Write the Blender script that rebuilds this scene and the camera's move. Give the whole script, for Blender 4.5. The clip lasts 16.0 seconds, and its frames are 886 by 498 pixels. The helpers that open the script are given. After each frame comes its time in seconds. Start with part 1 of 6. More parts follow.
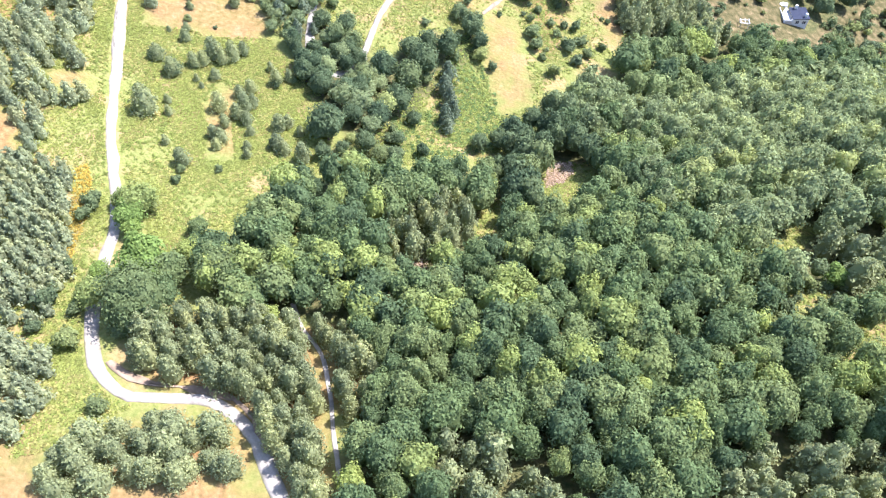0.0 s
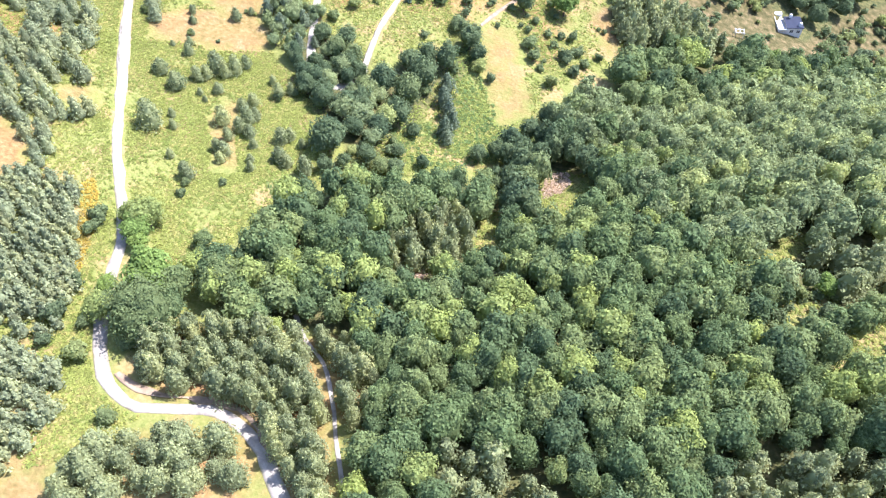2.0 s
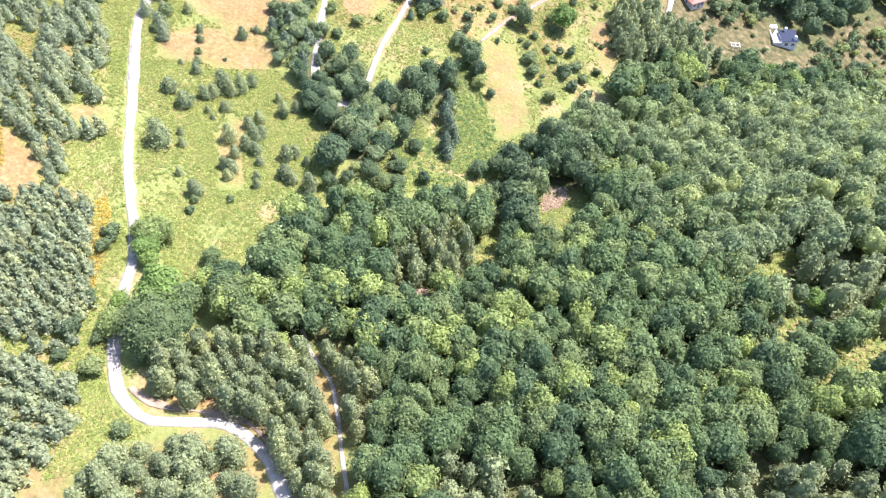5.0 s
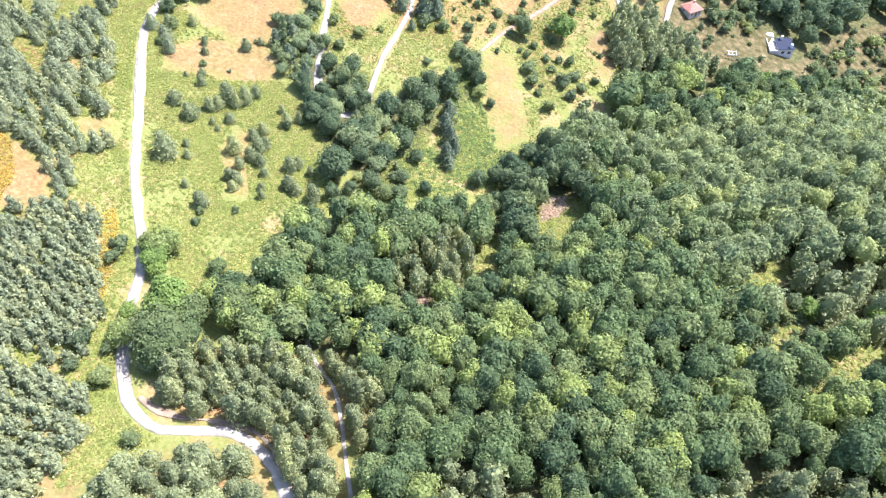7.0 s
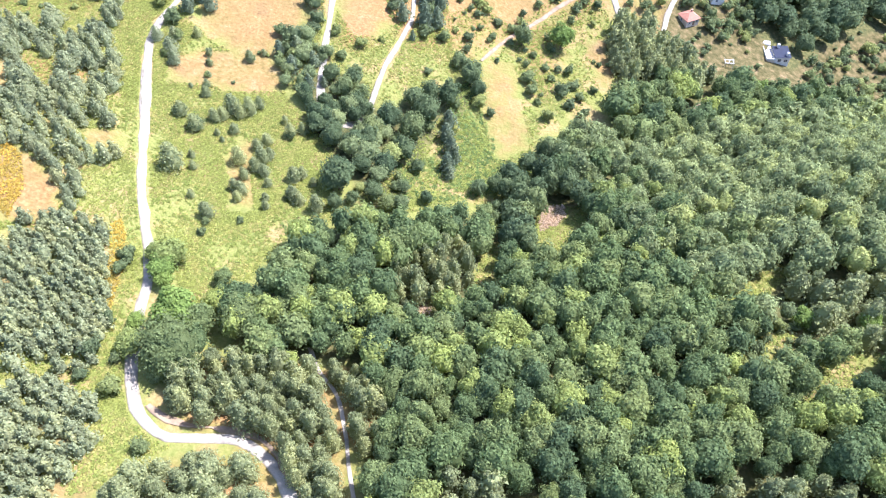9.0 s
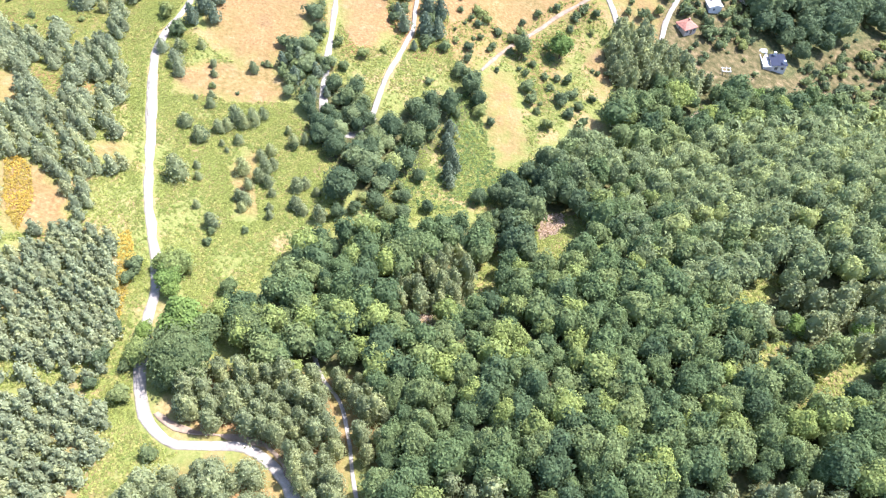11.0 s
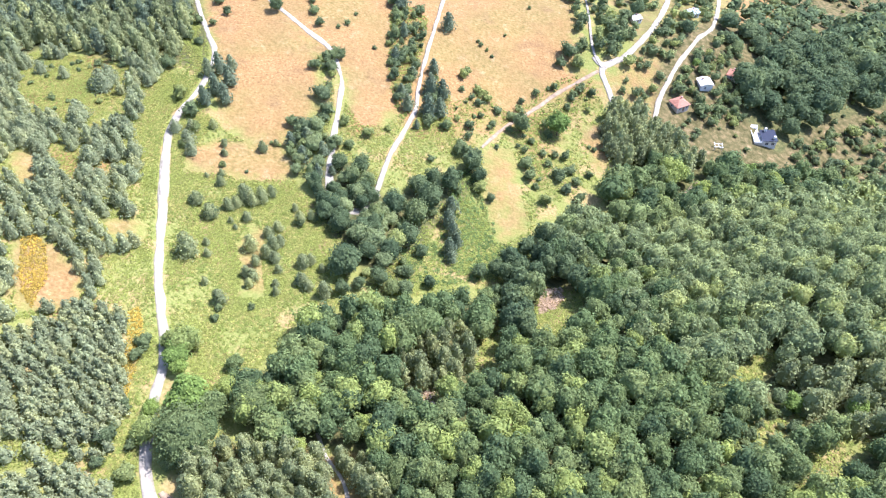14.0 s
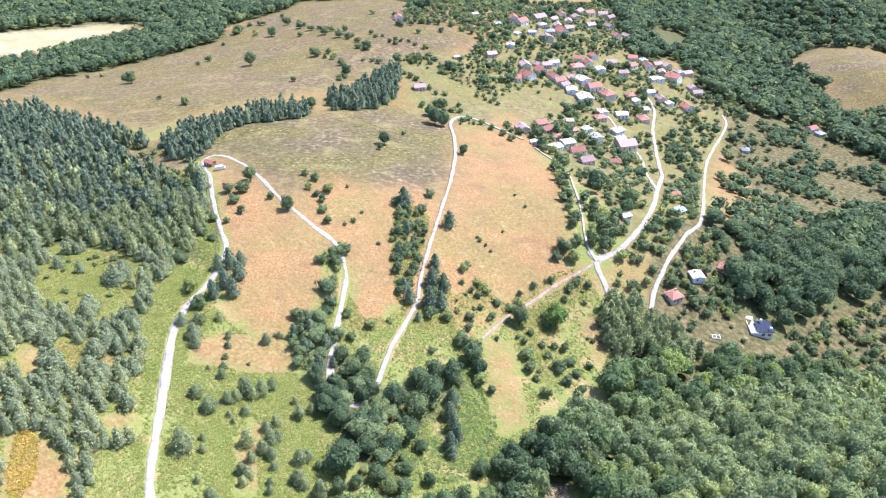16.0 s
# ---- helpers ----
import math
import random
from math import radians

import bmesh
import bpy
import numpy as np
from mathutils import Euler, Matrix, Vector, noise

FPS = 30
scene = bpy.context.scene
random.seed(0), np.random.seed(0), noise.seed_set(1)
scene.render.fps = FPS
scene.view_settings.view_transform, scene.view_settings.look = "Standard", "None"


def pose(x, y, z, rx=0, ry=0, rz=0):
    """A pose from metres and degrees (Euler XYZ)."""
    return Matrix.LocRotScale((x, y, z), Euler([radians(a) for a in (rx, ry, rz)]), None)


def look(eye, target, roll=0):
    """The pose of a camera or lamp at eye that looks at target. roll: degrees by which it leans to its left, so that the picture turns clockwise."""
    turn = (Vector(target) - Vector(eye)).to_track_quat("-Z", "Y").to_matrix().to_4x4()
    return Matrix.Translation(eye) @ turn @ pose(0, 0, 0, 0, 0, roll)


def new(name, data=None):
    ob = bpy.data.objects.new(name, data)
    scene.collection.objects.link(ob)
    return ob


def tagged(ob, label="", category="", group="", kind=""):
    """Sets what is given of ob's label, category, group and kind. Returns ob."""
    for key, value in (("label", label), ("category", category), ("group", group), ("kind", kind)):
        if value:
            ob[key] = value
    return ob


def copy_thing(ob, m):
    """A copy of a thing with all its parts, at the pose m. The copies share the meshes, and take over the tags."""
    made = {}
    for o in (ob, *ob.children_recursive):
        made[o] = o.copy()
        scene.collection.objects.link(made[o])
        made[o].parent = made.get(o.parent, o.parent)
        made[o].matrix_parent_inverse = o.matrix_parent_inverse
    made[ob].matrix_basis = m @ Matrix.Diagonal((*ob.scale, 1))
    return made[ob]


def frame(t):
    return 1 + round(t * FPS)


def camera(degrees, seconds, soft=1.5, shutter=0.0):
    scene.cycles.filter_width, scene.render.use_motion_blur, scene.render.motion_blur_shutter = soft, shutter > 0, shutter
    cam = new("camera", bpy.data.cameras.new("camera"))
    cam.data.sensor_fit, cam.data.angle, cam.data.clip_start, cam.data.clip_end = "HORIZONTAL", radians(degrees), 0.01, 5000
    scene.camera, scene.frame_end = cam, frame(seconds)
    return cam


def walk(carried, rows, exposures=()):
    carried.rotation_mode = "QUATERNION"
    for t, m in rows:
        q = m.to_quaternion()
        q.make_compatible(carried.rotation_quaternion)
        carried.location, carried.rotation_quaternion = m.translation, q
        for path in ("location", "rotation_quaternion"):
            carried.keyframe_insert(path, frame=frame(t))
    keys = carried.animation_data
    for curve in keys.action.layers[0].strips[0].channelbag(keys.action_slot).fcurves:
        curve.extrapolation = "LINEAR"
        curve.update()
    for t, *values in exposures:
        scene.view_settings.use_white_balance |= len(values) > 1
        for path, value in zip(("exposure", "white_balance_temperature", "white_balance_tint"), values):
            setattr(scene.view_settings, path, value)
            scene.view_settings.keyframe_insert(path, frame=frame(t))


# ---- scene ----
SOFT = 1.15
cam = camera(64.32, 16.0, soft=SOFT)
PATH = [
    (0.0, pose(-0.00, 0.00, 125.00, 37.180, 0, -0.000) @ pose(0, 0, 0, 0, 0, 0.630)),
    (0.5, pose(0.02, -0.01, 126.13, 37.188, 0, 0.045) @ pose(0, 0, 0, 0, 0, 0.504)),
    (1.0, pose(0.00, -0.01, 127.27, 37.231, 0, -0.043) @ pose(0, 0, 0, 0, 0, 0.563)),
    (1.5, pose(0.02, -0.07, 128.40, 37.235, 0, 0.002) @ pose(0, 0, 0, 0, 0, 0.477)),
    (2.0, pose(0.09, -0.16, 129.51, 37.247, 0, -0.001) @ pose(0, 0, 0, 0, 0, 0.450)),
    (2.5, pose(0.12, -0.21, 130.61, 37.268, 0, 0.069) @ pose(0, 0, 0, 0, 0, 0.369)),
    (3.0, pose(0.14, -0.24, 131.72, 37.273, 0, 0.100) @ pose(0, 0, 0, 0, 0, 0.348)),
    (3.5, pose(0.14, -0.28, 132.82, 37.263, 0, 0.141) @ pose(0, 0, 0, 0, 0, 0.281)),
    (4.0, pose(0.15, -0.32, 133.97, 37.272, 0, 0.183) @ pose(0, 0, 0, 0, 0, 0.238)),
    (6.5, pose(0.14, -0.38, 139.80, 37.200, 0, 0.272) @ pose(0, 0, 0, 0, 0, 0.098)),
    (7.0, pose(0.12, -0.42, 140.99, 37.213, 0, 0.328) @ pose(0, 0, 0, 0, 0, -0.005)),
    (7.5, pose(0.10, -0.47, 142.15, 37.211, 0, 0.359) @ pose(0, 0, 0, 0, 0, -0.045)),
    (8.0, pose(0.12, -0.51, 143.28, 37.217, 0, 0.348) @ pose(0, 0, 0, 0, 0, -0.046)),
    (8.5, pose(0.17, -0.54, 144.39, 37.209, 0, 0.424) @ pose(0, 0, 0, 0, 0, -0.117)),
    (9.0, pose(0.21, -0.59, 145.52, 37.210, 0, 0.461) @ pose(0, 0, 0, 0, 0, -0.173)),
    (11.5, pose(0.18, -0.81, 151.36, 37.183, 0, 0.603) @ pose(0, 0, 0, 0, 0, -0.374)),
    (12.0, pose(0.13, -0.82, 152.51, 37.148, 0, 0.619) @ pose(0, 0, 0, 0, 0, -0.395)),
    (12.5, pose(0.04, -0.74, 153.69, 37.123, 0, 0.618) @ pose(0, 0, 0, 0, 0, -0.391)),
    (13.0, pose(-0.02, -0.59, 155.00, 37.067, 0, 0.632) @ pose(0, 0, 0, 0, 0, -0.386)),
    (13.2, pose(-0.02, -0.54, 155.55, 37.117, 0, 0.632) @ pose(0, 0, 0, 0, 0, -0.386)),
    (13.5, pose(-0.05, -0.19, 156.38, 38.525, 0, 0.634) @ pose(0, 0, 0, 0, 0, -0.368)),
    (14.0, pose(0.04, 0.01, 157.76, 41.909, 0, 0.683) @ pose(0, 0, 0, 0, 0, -0.401)),
    (14.5, pose(0.12, 0.04, 159.06, 45.174, 0, 0.716) @ pose(0, 0, 0, 0, 0, -0.406)),
    (15.0, pose(0.15, -0.00, 160.20, 49.012, 0, 0.695) @ pose(0, 0, 0, 0, 0, -0.395)),
    (15.5, pose(0.15, -0.11, 161.23, 52.879, 0, 0.683) @ pose(0, 0, 0, 0, 0, -0.366)),
    (16.0, pose(0.18, -0.34, 162.10, 56.753, 0, 0.667) @ pose(0, 0, 0, 0, 0, -0.346)),
]
walk(cam, PATH, [(0.0, 1.58, 5490, 21), (13.0, 1.52, 5490, 21), (16.0, 1.2, 5250, 19)])

# ---- light ----
SUN_AZIMUTH, SUN_ELEVATION = 68.0, 57.0   # degrees from +y towards +x; above the horizon
world = bpy.data.worlds.new("sky")
scene.world = world
world.use_nodes = True
sky = world.node_tree.nodes.new("ShaderNodeTexSky")
sky.sky_type, sky.sun_disc = "NISHITA", False
sky.sun_elevation, sky.sun_rotation = radians(SUN_ELEVATION), radians(SUN_AZIMUTH)
back = world.node_tree.nodes["Background"]
back.inputs["Strength"].default_value = 0.15
world.node_tree.links.new(sky.outputs[0], back.inputs["Color"])
sun = new("sun", bpy.data.lights.new("sun", "SUN"))
sun.data.energy, sun.data.angle, sun.data.color = 4.5, radians(0.6), (1.0, 0.95, 0.87)
sx, sy = math.sin(radians(SUN_AZIMUTH)), math.cos(radians(SUN_AZIMUTH))
up = math.tan(radians(SUN_ELEVATION))
sun.matrix_world = look((sx * 300, sy * 300, up * 300), (0, 0, 0))

# ---- the plan ----
NEAR_HEIGHTS = [15.0, 26.9, 5.9, -16.4, -6.9, -7.0, -6.5, 20.7, 18.0, -13.9, 9.5, -12.6, -0.1, 9.0, -26.0, 27.8, -15.6, 29.5, -33.7, 6.0]
MID_HEIGHTS = [6.0, -18.7, -13.2, 11.4, 0.8, 14.1, -8.7, 1.1, 15.6, -26.8, -18.9, -6.5, -19.0, -11.1, -12.7]
FINE_HEIGHTS = [1.9, -1.3, -0.6, 0.4, -0.9, -1.4, -0.5, 0.1, 0.1, 3.6, -1.2, 0.1, 0.4, -1.5, 0.6, 0.5, -0.1, 0, -0.8, -2.4, 1.2, 3.1, 2.5, 0.8, -0.3, 0.6, 0.4, 0.9, 1.7, -1.3, -4.7, -3.2, -3.1, -1.4, -0.1, -1.4, -1.1, 1.4, 3.4, 0.5, -1.4, -0.2, 2, 0.1, -4.7, -2.1, -2, 0.4, 1.9, 1.1, -2.8, -2.2, 1.4, -2.6, 3.8, 2.1, -4, -2.5, 3.8, -0, -2.8, 1.9, -0.8, 2.9, 2.2, -2.1, -0.4, 4.9, 3, -0.7, 0.6, 0.5, 0.6, 0.5, -0, 0.8, 2.1, 1.7, 0.9, 0.7, -1.4]
FAR_HILLS = [(-500, 1100, 350, -35.7), (0, 1100, 350, -22.9), (500, 1100, 350, -58.9), (700, 500, 300, -40.2), (-500, 400, 250, 3.3), (900, 1600, 600, -33.7), (-900, 1600, 600, -18.0), (0, 1800, 600, -29.4), (0, -300, 250, -19.5)]
MAIN_ROAD = [(-21.7, 29.6), (-26.0, 36.2), (-29.7, 41.9), (-32.2, 46.8), (-34.7, 50.9), (-38.3, 55.0), (-42.7, 58.3), (-47.6, 59.9), (-54.2, 59.3), (-60.4, 59.2), (-65.4, 62.1), (-69.3, 66.1), (-72.3, 72.7), (-73.9, 78.9), (-74.7, 84.5), (-75.6, 92.0), (-75.7, 96.9), (-76.1, 102.6), (-77.3, 108.0), (-78.9, 113.5), (-81.5, 121.1), (-84.7, 130.9), (-88.6, 145.9), (-92.3, 164.6), (-95.7, 182.2), (-92.0, 164.0), (-96.4, 184.0), (-97.2, 193.9), (-97.2, 202.3), (-95.4, 210.1), (-93.7, 214.9), (-91.9, 228.3), (-92.1, 241.7), (-96.7, 253.2), (-103.3, 268.3), (-111.0, 287.9), (-118.7, 310.0), (-125.6, 322.0), (-128.3, 330.9), (-127.1, 336.8), (-120.5, 337.0), (-109.4, 327.1), (-98.8, 314.2), (-86.2, 295.8), (-76.8, 282.4), (-67.2, 271.2), (-58.1, 261.6), (-49.8, 253.8), (-45.4, 245.5), (-42.4, 236.0), (-41.7, 227.5), (-42.0, 214.7), (-42.6, 200.0), (-42.4, 187.9), (-41.7, 179.6), (-38.1, 174.0), (-33.5, 170.3), (-29.1, 172.6), (-25.3, 180.6)]
UPPER_ROAD = [(-25.3, 180.6), (-22.1, 197.7), (-17.6, 211.9), (-13.1, 226.6), (-12.2, 238.9), (-9.8, 258.2), (-5.4, 285.1), (-1.6, 310.8), (1.3, 336.9), (3.4, 372.9), (2.6, 405.3), (0.5, 429.7), (4.7, 445.2), (13.2, 450.0), (24.5, 444.7), (33.7, 437.2), (47.8, 424.4)]
JUNCTION_ROAD = [(72.6, 251.6), (70.2, 263.3), (69.1, 273.4), (77.9, 279.3), (86.5, 289.0), (99.3, 308.4), (111.6, 335.5), (121.2, 363.5), (138.7, 411.4)]
LANE = [(69.1, 273.4), (66.1, 280.6), (65.8, 292.5), (67.2, 316.6), (68.2, 349.6), (67.4, 369.2), (62.1, 391.5), (53.8, 411.2)]
VILLAGE_ROAD = [(121.2, 363.5), (125.4, 399.3), (132.6, 440.3), (132.6, 460.3), (128.8, 489.1), (125.8, 517.8), (117.4, 534.7)]
VILLAGE_STREET = [(138.7, 411.4), (151.7, 473.6), (160.4, 517.9), (173.0, 563.0), (174.2, 584.5), (171.8, 596.1)]
EAST_ROAD = [(89.3, 247.7), (94.8, 261.7), (99.3, 270.0), (106.9, 283.9), (120.4, 304.6), (134.7, 325.0), (154.9, 377.6), (179.1, 443.0), (192.3, 477.1), (209.4, 512.5), (225.2, 541.6), (240.7, 574.4), (243.3, 593.1)]
BROWN_PATH = [(67.1, 271.2), (61.2, 266.8), (52.7, 260.5), (44.1, 253.1), (38.5, 247.0), (30.3, 238.5), (23.6, 230.6), (17.2, 221.3), (12.8, 214.5)]
FOOT_PATH = [(-33.8, 85.8), (-32.6, 83.3), (-30.3, 78.7), (-26.7, 74.1), (-24.8, 70.5), (-23.3, 65.1), (-22.0, 60.4), (-21.0, 54.7), (-19.6, 48.9), (-18.4, 43.3)]
FIELD_TRACK = [(103.1, 214.4), (97.0, 208.0), (90.9, 200.4), (87.5, 196.1)]
BROAD_MAIN = [(-53, 89), (-52, 97), (-48, 103), (-44, 111), (-43, 119), (-36, 123), (-24, 128), (-11, 129), (2, 135), (11, 142), (17, 149), (30, 162), (33, 168), (39, 178), (49, 182), (58, 179), (81, 180), (96, 190), (114, 195), (141, 206), (178, 220), (200, 215), (158, 137), (115, 46), (80, 34), (-16, 34), (-18, 47), (-17, 63), (-19, 74), (-32, 82), (-46, 82)]
GLADE_BROWN = [(28, 138), (31, 149), (39, 149), (45, 145), (40, 126), (34, 121), (31, 116), (24, 116)]
GLADE_YELLOW = [(10, 122), (12, 127), (16, 130), (19, 125), (15, 109), (10, 100), (6, 102), (7, 108)]
GLADE_SMALL = [(-9, 100), (-9, 102), (-6, 104), (-4, 102), (-4, 91), (-8, 90)]
GLADE_EAST = [(78, 107), (87, 112), (93, 117), (96, 114), (85, 102), (78, 96), (72, 96)]
GLADE_SCRUB = [(72, 82), (76, 89), (83, 92), (93, 95), (94, 91), (82, 80), (76, 74), (69, 75)]
PINE_ROADSIDE = [(-63, 66), (-60, 78), (-54, 81), (-49, 80), (-35, 83), (-28, 75), (-24, 59), (-20, 34), (-28, 34), (-31, 49), (-37, 56), (-45, 61), (-53, 61), (-59, 62)]
PINE_PATHSIDE = [(-29, 83), (-21, 79), (-13, 68), (-14, 59), (-18, 53), (-17, 34), (-18, 46), (-20, 59), (-23, 70)]
PINE_BELOW = [(-70, 45), (-60, 52), (-48, 55), (-42, 53), (-35, 46), (-35, 42), (-42, 43), (-49, 42), (-58, 41), (-61, 31), (-66, 31)]
PINE_CENTRE = [(-15, 104), (-12, 116), (0, 124), (10, 125), (8, 112), (5, 104), (-3, 99), (-12, 94)]
PINE_EAST = [(89, 106), (101, 112), (118, 110), (120, 93), (115, 84), (98, 86), (90, 84), (90, 88), (88, 97)]
PINE_WEST_DENSE = [(-134, 93), (-111, 104), (-105, 108), (-100, 114), (-89, 115), (-86, 105), (-82, 95), (-81, 84), (-83, 76), (-90, 76), (-99, 77), (-126, 70)]
PINE_WEST_LOW = [(-123, 64), (-99, 68), (-93, 69), (-84, 71), (-78, 67), (-73, 56), (-75, 50), (-80, 44), (-84, 36), (-113, 35)]
WEST_WOOD = [(-225, 233), (-177, 230), (-160, 241), (-126, 231), (-111, 232), (-97, 222), (-98, 192), (-95, 166), (-90, 147), (-86, 135), (-81, 117), (-136, 101)]
WEST_GLADE_A = [(-158, 222), (-152, 233), (-136, 238), (-121, 230), (-116, 220), (-120, 204), (-127, 191), (-141, 191), (-152, 206)]
WEST_GLADE_B = [(-139, 169), (-132, 173), (-123, 157), (-128, 155)]
WEST_GLADE_C = [(-106, 149), (-93, 152), (-92, 143), (-100, 142)]
WEST_GLADE_D = [(-122, 133), (-116, 137), (-109, 131), (-101, 123), (-103, 113), (-113, 110)]
WEST_GLADE_E = [(-130, 172), (-113, 179), (-107, 165), (-120, 162)]
PINE_NORTHWEST = [(-411, 443), (-290, 430), (-267, 429), (-170, 364), (-157, 340), (-129, 316), (-118, 303), (-105, 277), (-96, 248), (-94, 227), (-104, 234), (-113, 227), (-134, 236), (-159, 248), (-173, 225), (-245, 231)]
NORTHWEST_GLADE = [(-188, 358), (-159, 358), (-129, 316), (-111, 276), (-117, 271), (-143, 313), (-170, 337)]
RIDGE_PINES = [(-160, 359), (-154, 385), (-135, 398), (-113, 425), (-88, 422), (-86, 405), (-109, 393), (-127, 384), (-132, 357), (-131, 328), (-147, 336)]
RIDGE_PINES_EAST = [(-83, 455), (-69, 471), (-47, 538), (-37, 531), (-37, 464), (-50, 435), (-74, 422)]
FAR_WOOD_WEST = [(-635, 914), (-492, 668), (-458, 721), (-435, 741), (-391, 788), (-345, 797), (-323, 755), (-269, 720), (-240, 762), (-191, 825), (-178, 895), (-63, 851), (-21, 740), (-60, 727), (3, 816), (3, 1029)]
FAR_HEDGE_WEST = [(-409, 553), (-387, 592), (-377, 629), (-361, 693), (-321, 750), (-235, 745), (-227, 696), (-271, 633), (-306, 575), (-323, 544), (-330, 494), (-358, 475)]
EAST_WOOD = [(134, 279), (151, 293), (182, 317), (251, 396), (308, 403), (262, 291), (222, 290), (176, 268), (147, 242), (140, 247), (132, 265)]
EAST_WOOD_UPPER = [(185, 445), (214, 495), (210, 428), (208, 372), (175, 309), (140, 287), (133, 310)]
FAR_WOOD_EAST = [(226, 1115), (209, 874), (181, 691), (237, 724), (238, 647), (269, 622), (308, 598), (327, 572), (358, 528), (385, 511), (701, 1072)]
FAR_FIELD_EAST = [(375, 790), (437, 844), (511, 820), (563, 767), (457, 589), (413, 630), (377, 655), (388, 715)]
PINE_MIDDLE = [(63, 236), (69, 249), (79, 255), (88, 247), (93, 237), (101, 231), (106, 225), (98, 216), (85, 220), (69, 216)]
BROAD_MIDDLE = [(61, 200), (69, 214), (85, 220), (98, 217), (113, 222), (136, 224), (158, 223), (183, 226), (180, 219), (141, 205), (97, 192), (82, 183), (67, 179), (60, 183)]
BELT_MIDDLE = [(-45, 193), (-39, 191), (-23, 190), (-24, 177), (-19, 181), (-7, 193), (12, 206), (13, 195), (1, 182), (-5, 171), (-9, 159), (-14, 143), (-24, 137), (-29, 151), (-44, 166), (-50, 192)]
HEDGE_UPPER = [(-26, 286), (-20, 296), (-9, 287), (-12, 256), (-16, 232), (-6, 251), (1, 240), (-1, 223), (-12, 215), (-21, 223), (-25, 250)]
HEDGE_LEFT = [(-59, 195), (-49, 204), (-43, 200), (-41, 176), (-48, 180), (-55, 187)]
HEDGE_ROAD = [(-53, 245), (-47, 254), (-43, 214), (-46, 198), (-51, 197), (-45, 219)]
LANE_HEDGE = [(63, 372), (68, 353), (69, 304), (69, 282), (85, 298), (84, 273), (71, 278), (58, 277), (63, 319)]
VILLAGE = [(-48, 551), (-17, 589), (11, 584), (44, 662), (73, 899), (245, 1038), (188, 717), (250, 663), (271, 626), (238, 547), (212, 513), (136, 330), (105, 287), (85, 279), (86, 304), (75, 340), (59, 411), (50, 477), (34, 479), (24, 437), (-13, 428)]
SCRUB_EAST = [(269, 618), (333, 582), (364, 537), (406, 506), (328, 385), (259, 408), (192, 336), (217, 441), (219, 506)]
SCRUB_EAST_LOW = [(155, 249), (185, 266), (235, 293), (253, 275), (230, 239), (173, 227), (148, 230), (133, 225)]
SCRUB_PATH = [(1, 236), (13, 248), (26, 239), (48, 264), (64, 270), (67, 254), (51, 245), (42, 216), (35, 190), (30, 207), (25, 232), (12, 218), (7, 206), (-1, 213)]
DRY_SPUR = [(-83, 202), (-76, 222), (-85, 251), (-104, 296), (-119, 318), (-129, 344), (-127, 370), (-84, 417), (-37, 460), (-14, 446), (2, 436), (51, 400), (64, 350), (59, 296), (54, 269), (36, 247), (21, 239), (8, 226), (-12, 210), (-22, 226), (-34, 209), (-41, 240), (-57, 256), (-75, 275), (-54, 248), (-50, 228), (-51, 213), (-61, 197)]
DRY_STRIP = [(-44, 267), (-28, 282), (-22, 226), (-29, 205), (-36, 203)]
DRY_FIELD_LOW = [(-91, 188), (-79, 194), (-61, 197), (-54, 191), (-54, 181), (-69, 178), (-77, 179), (-86, 177), (-89, 178)]
DRY_RIDGE = [(-349, 490), (-349, 524), (-334, 562), (-276, 658), (-230, 726), (-208, 970), (-70, 930), (-20, 709), (23, 650), (19, 616), (-35, 560), (-79, 482), (-127, 447), (-164, 411), (-175, 382), (-292, 469), (-337, 471)]
BRIGHT_FIELD = [(-454, 583), (-403, 618), (-389, 649), (-374, 731), (-341, 783), (-358, 810), (-405, 817), (-443, 754), (-462, 724), (-504, 660)]
DRY_EAST = [(13, 215), (24, 218), (28, 207), (28, 190), (29, 175), (17, 168), (13, 187)]
DRY_HOUSE = [(120, 251), (133, 261), (136, 242), (135, 228), (118, 228), (113, 236)]
DRY_GAP = [(56, 240), (66, 242), (71, 229), (59, 208), (57, 224)]
DRY_VILLAGE = [(30, 482), (51, 483), (85, 516), (81, 491), (49, 458)]
DRY_SLOPE = [(216, 508), (215, 445), (228, 410), (251, 441), (262, 507), (259, 607)]
DRY_SLOPE_EAST = [(153, 247), (185, 264), (234, 291), (216, 258), (173, 237), (150, 232)]
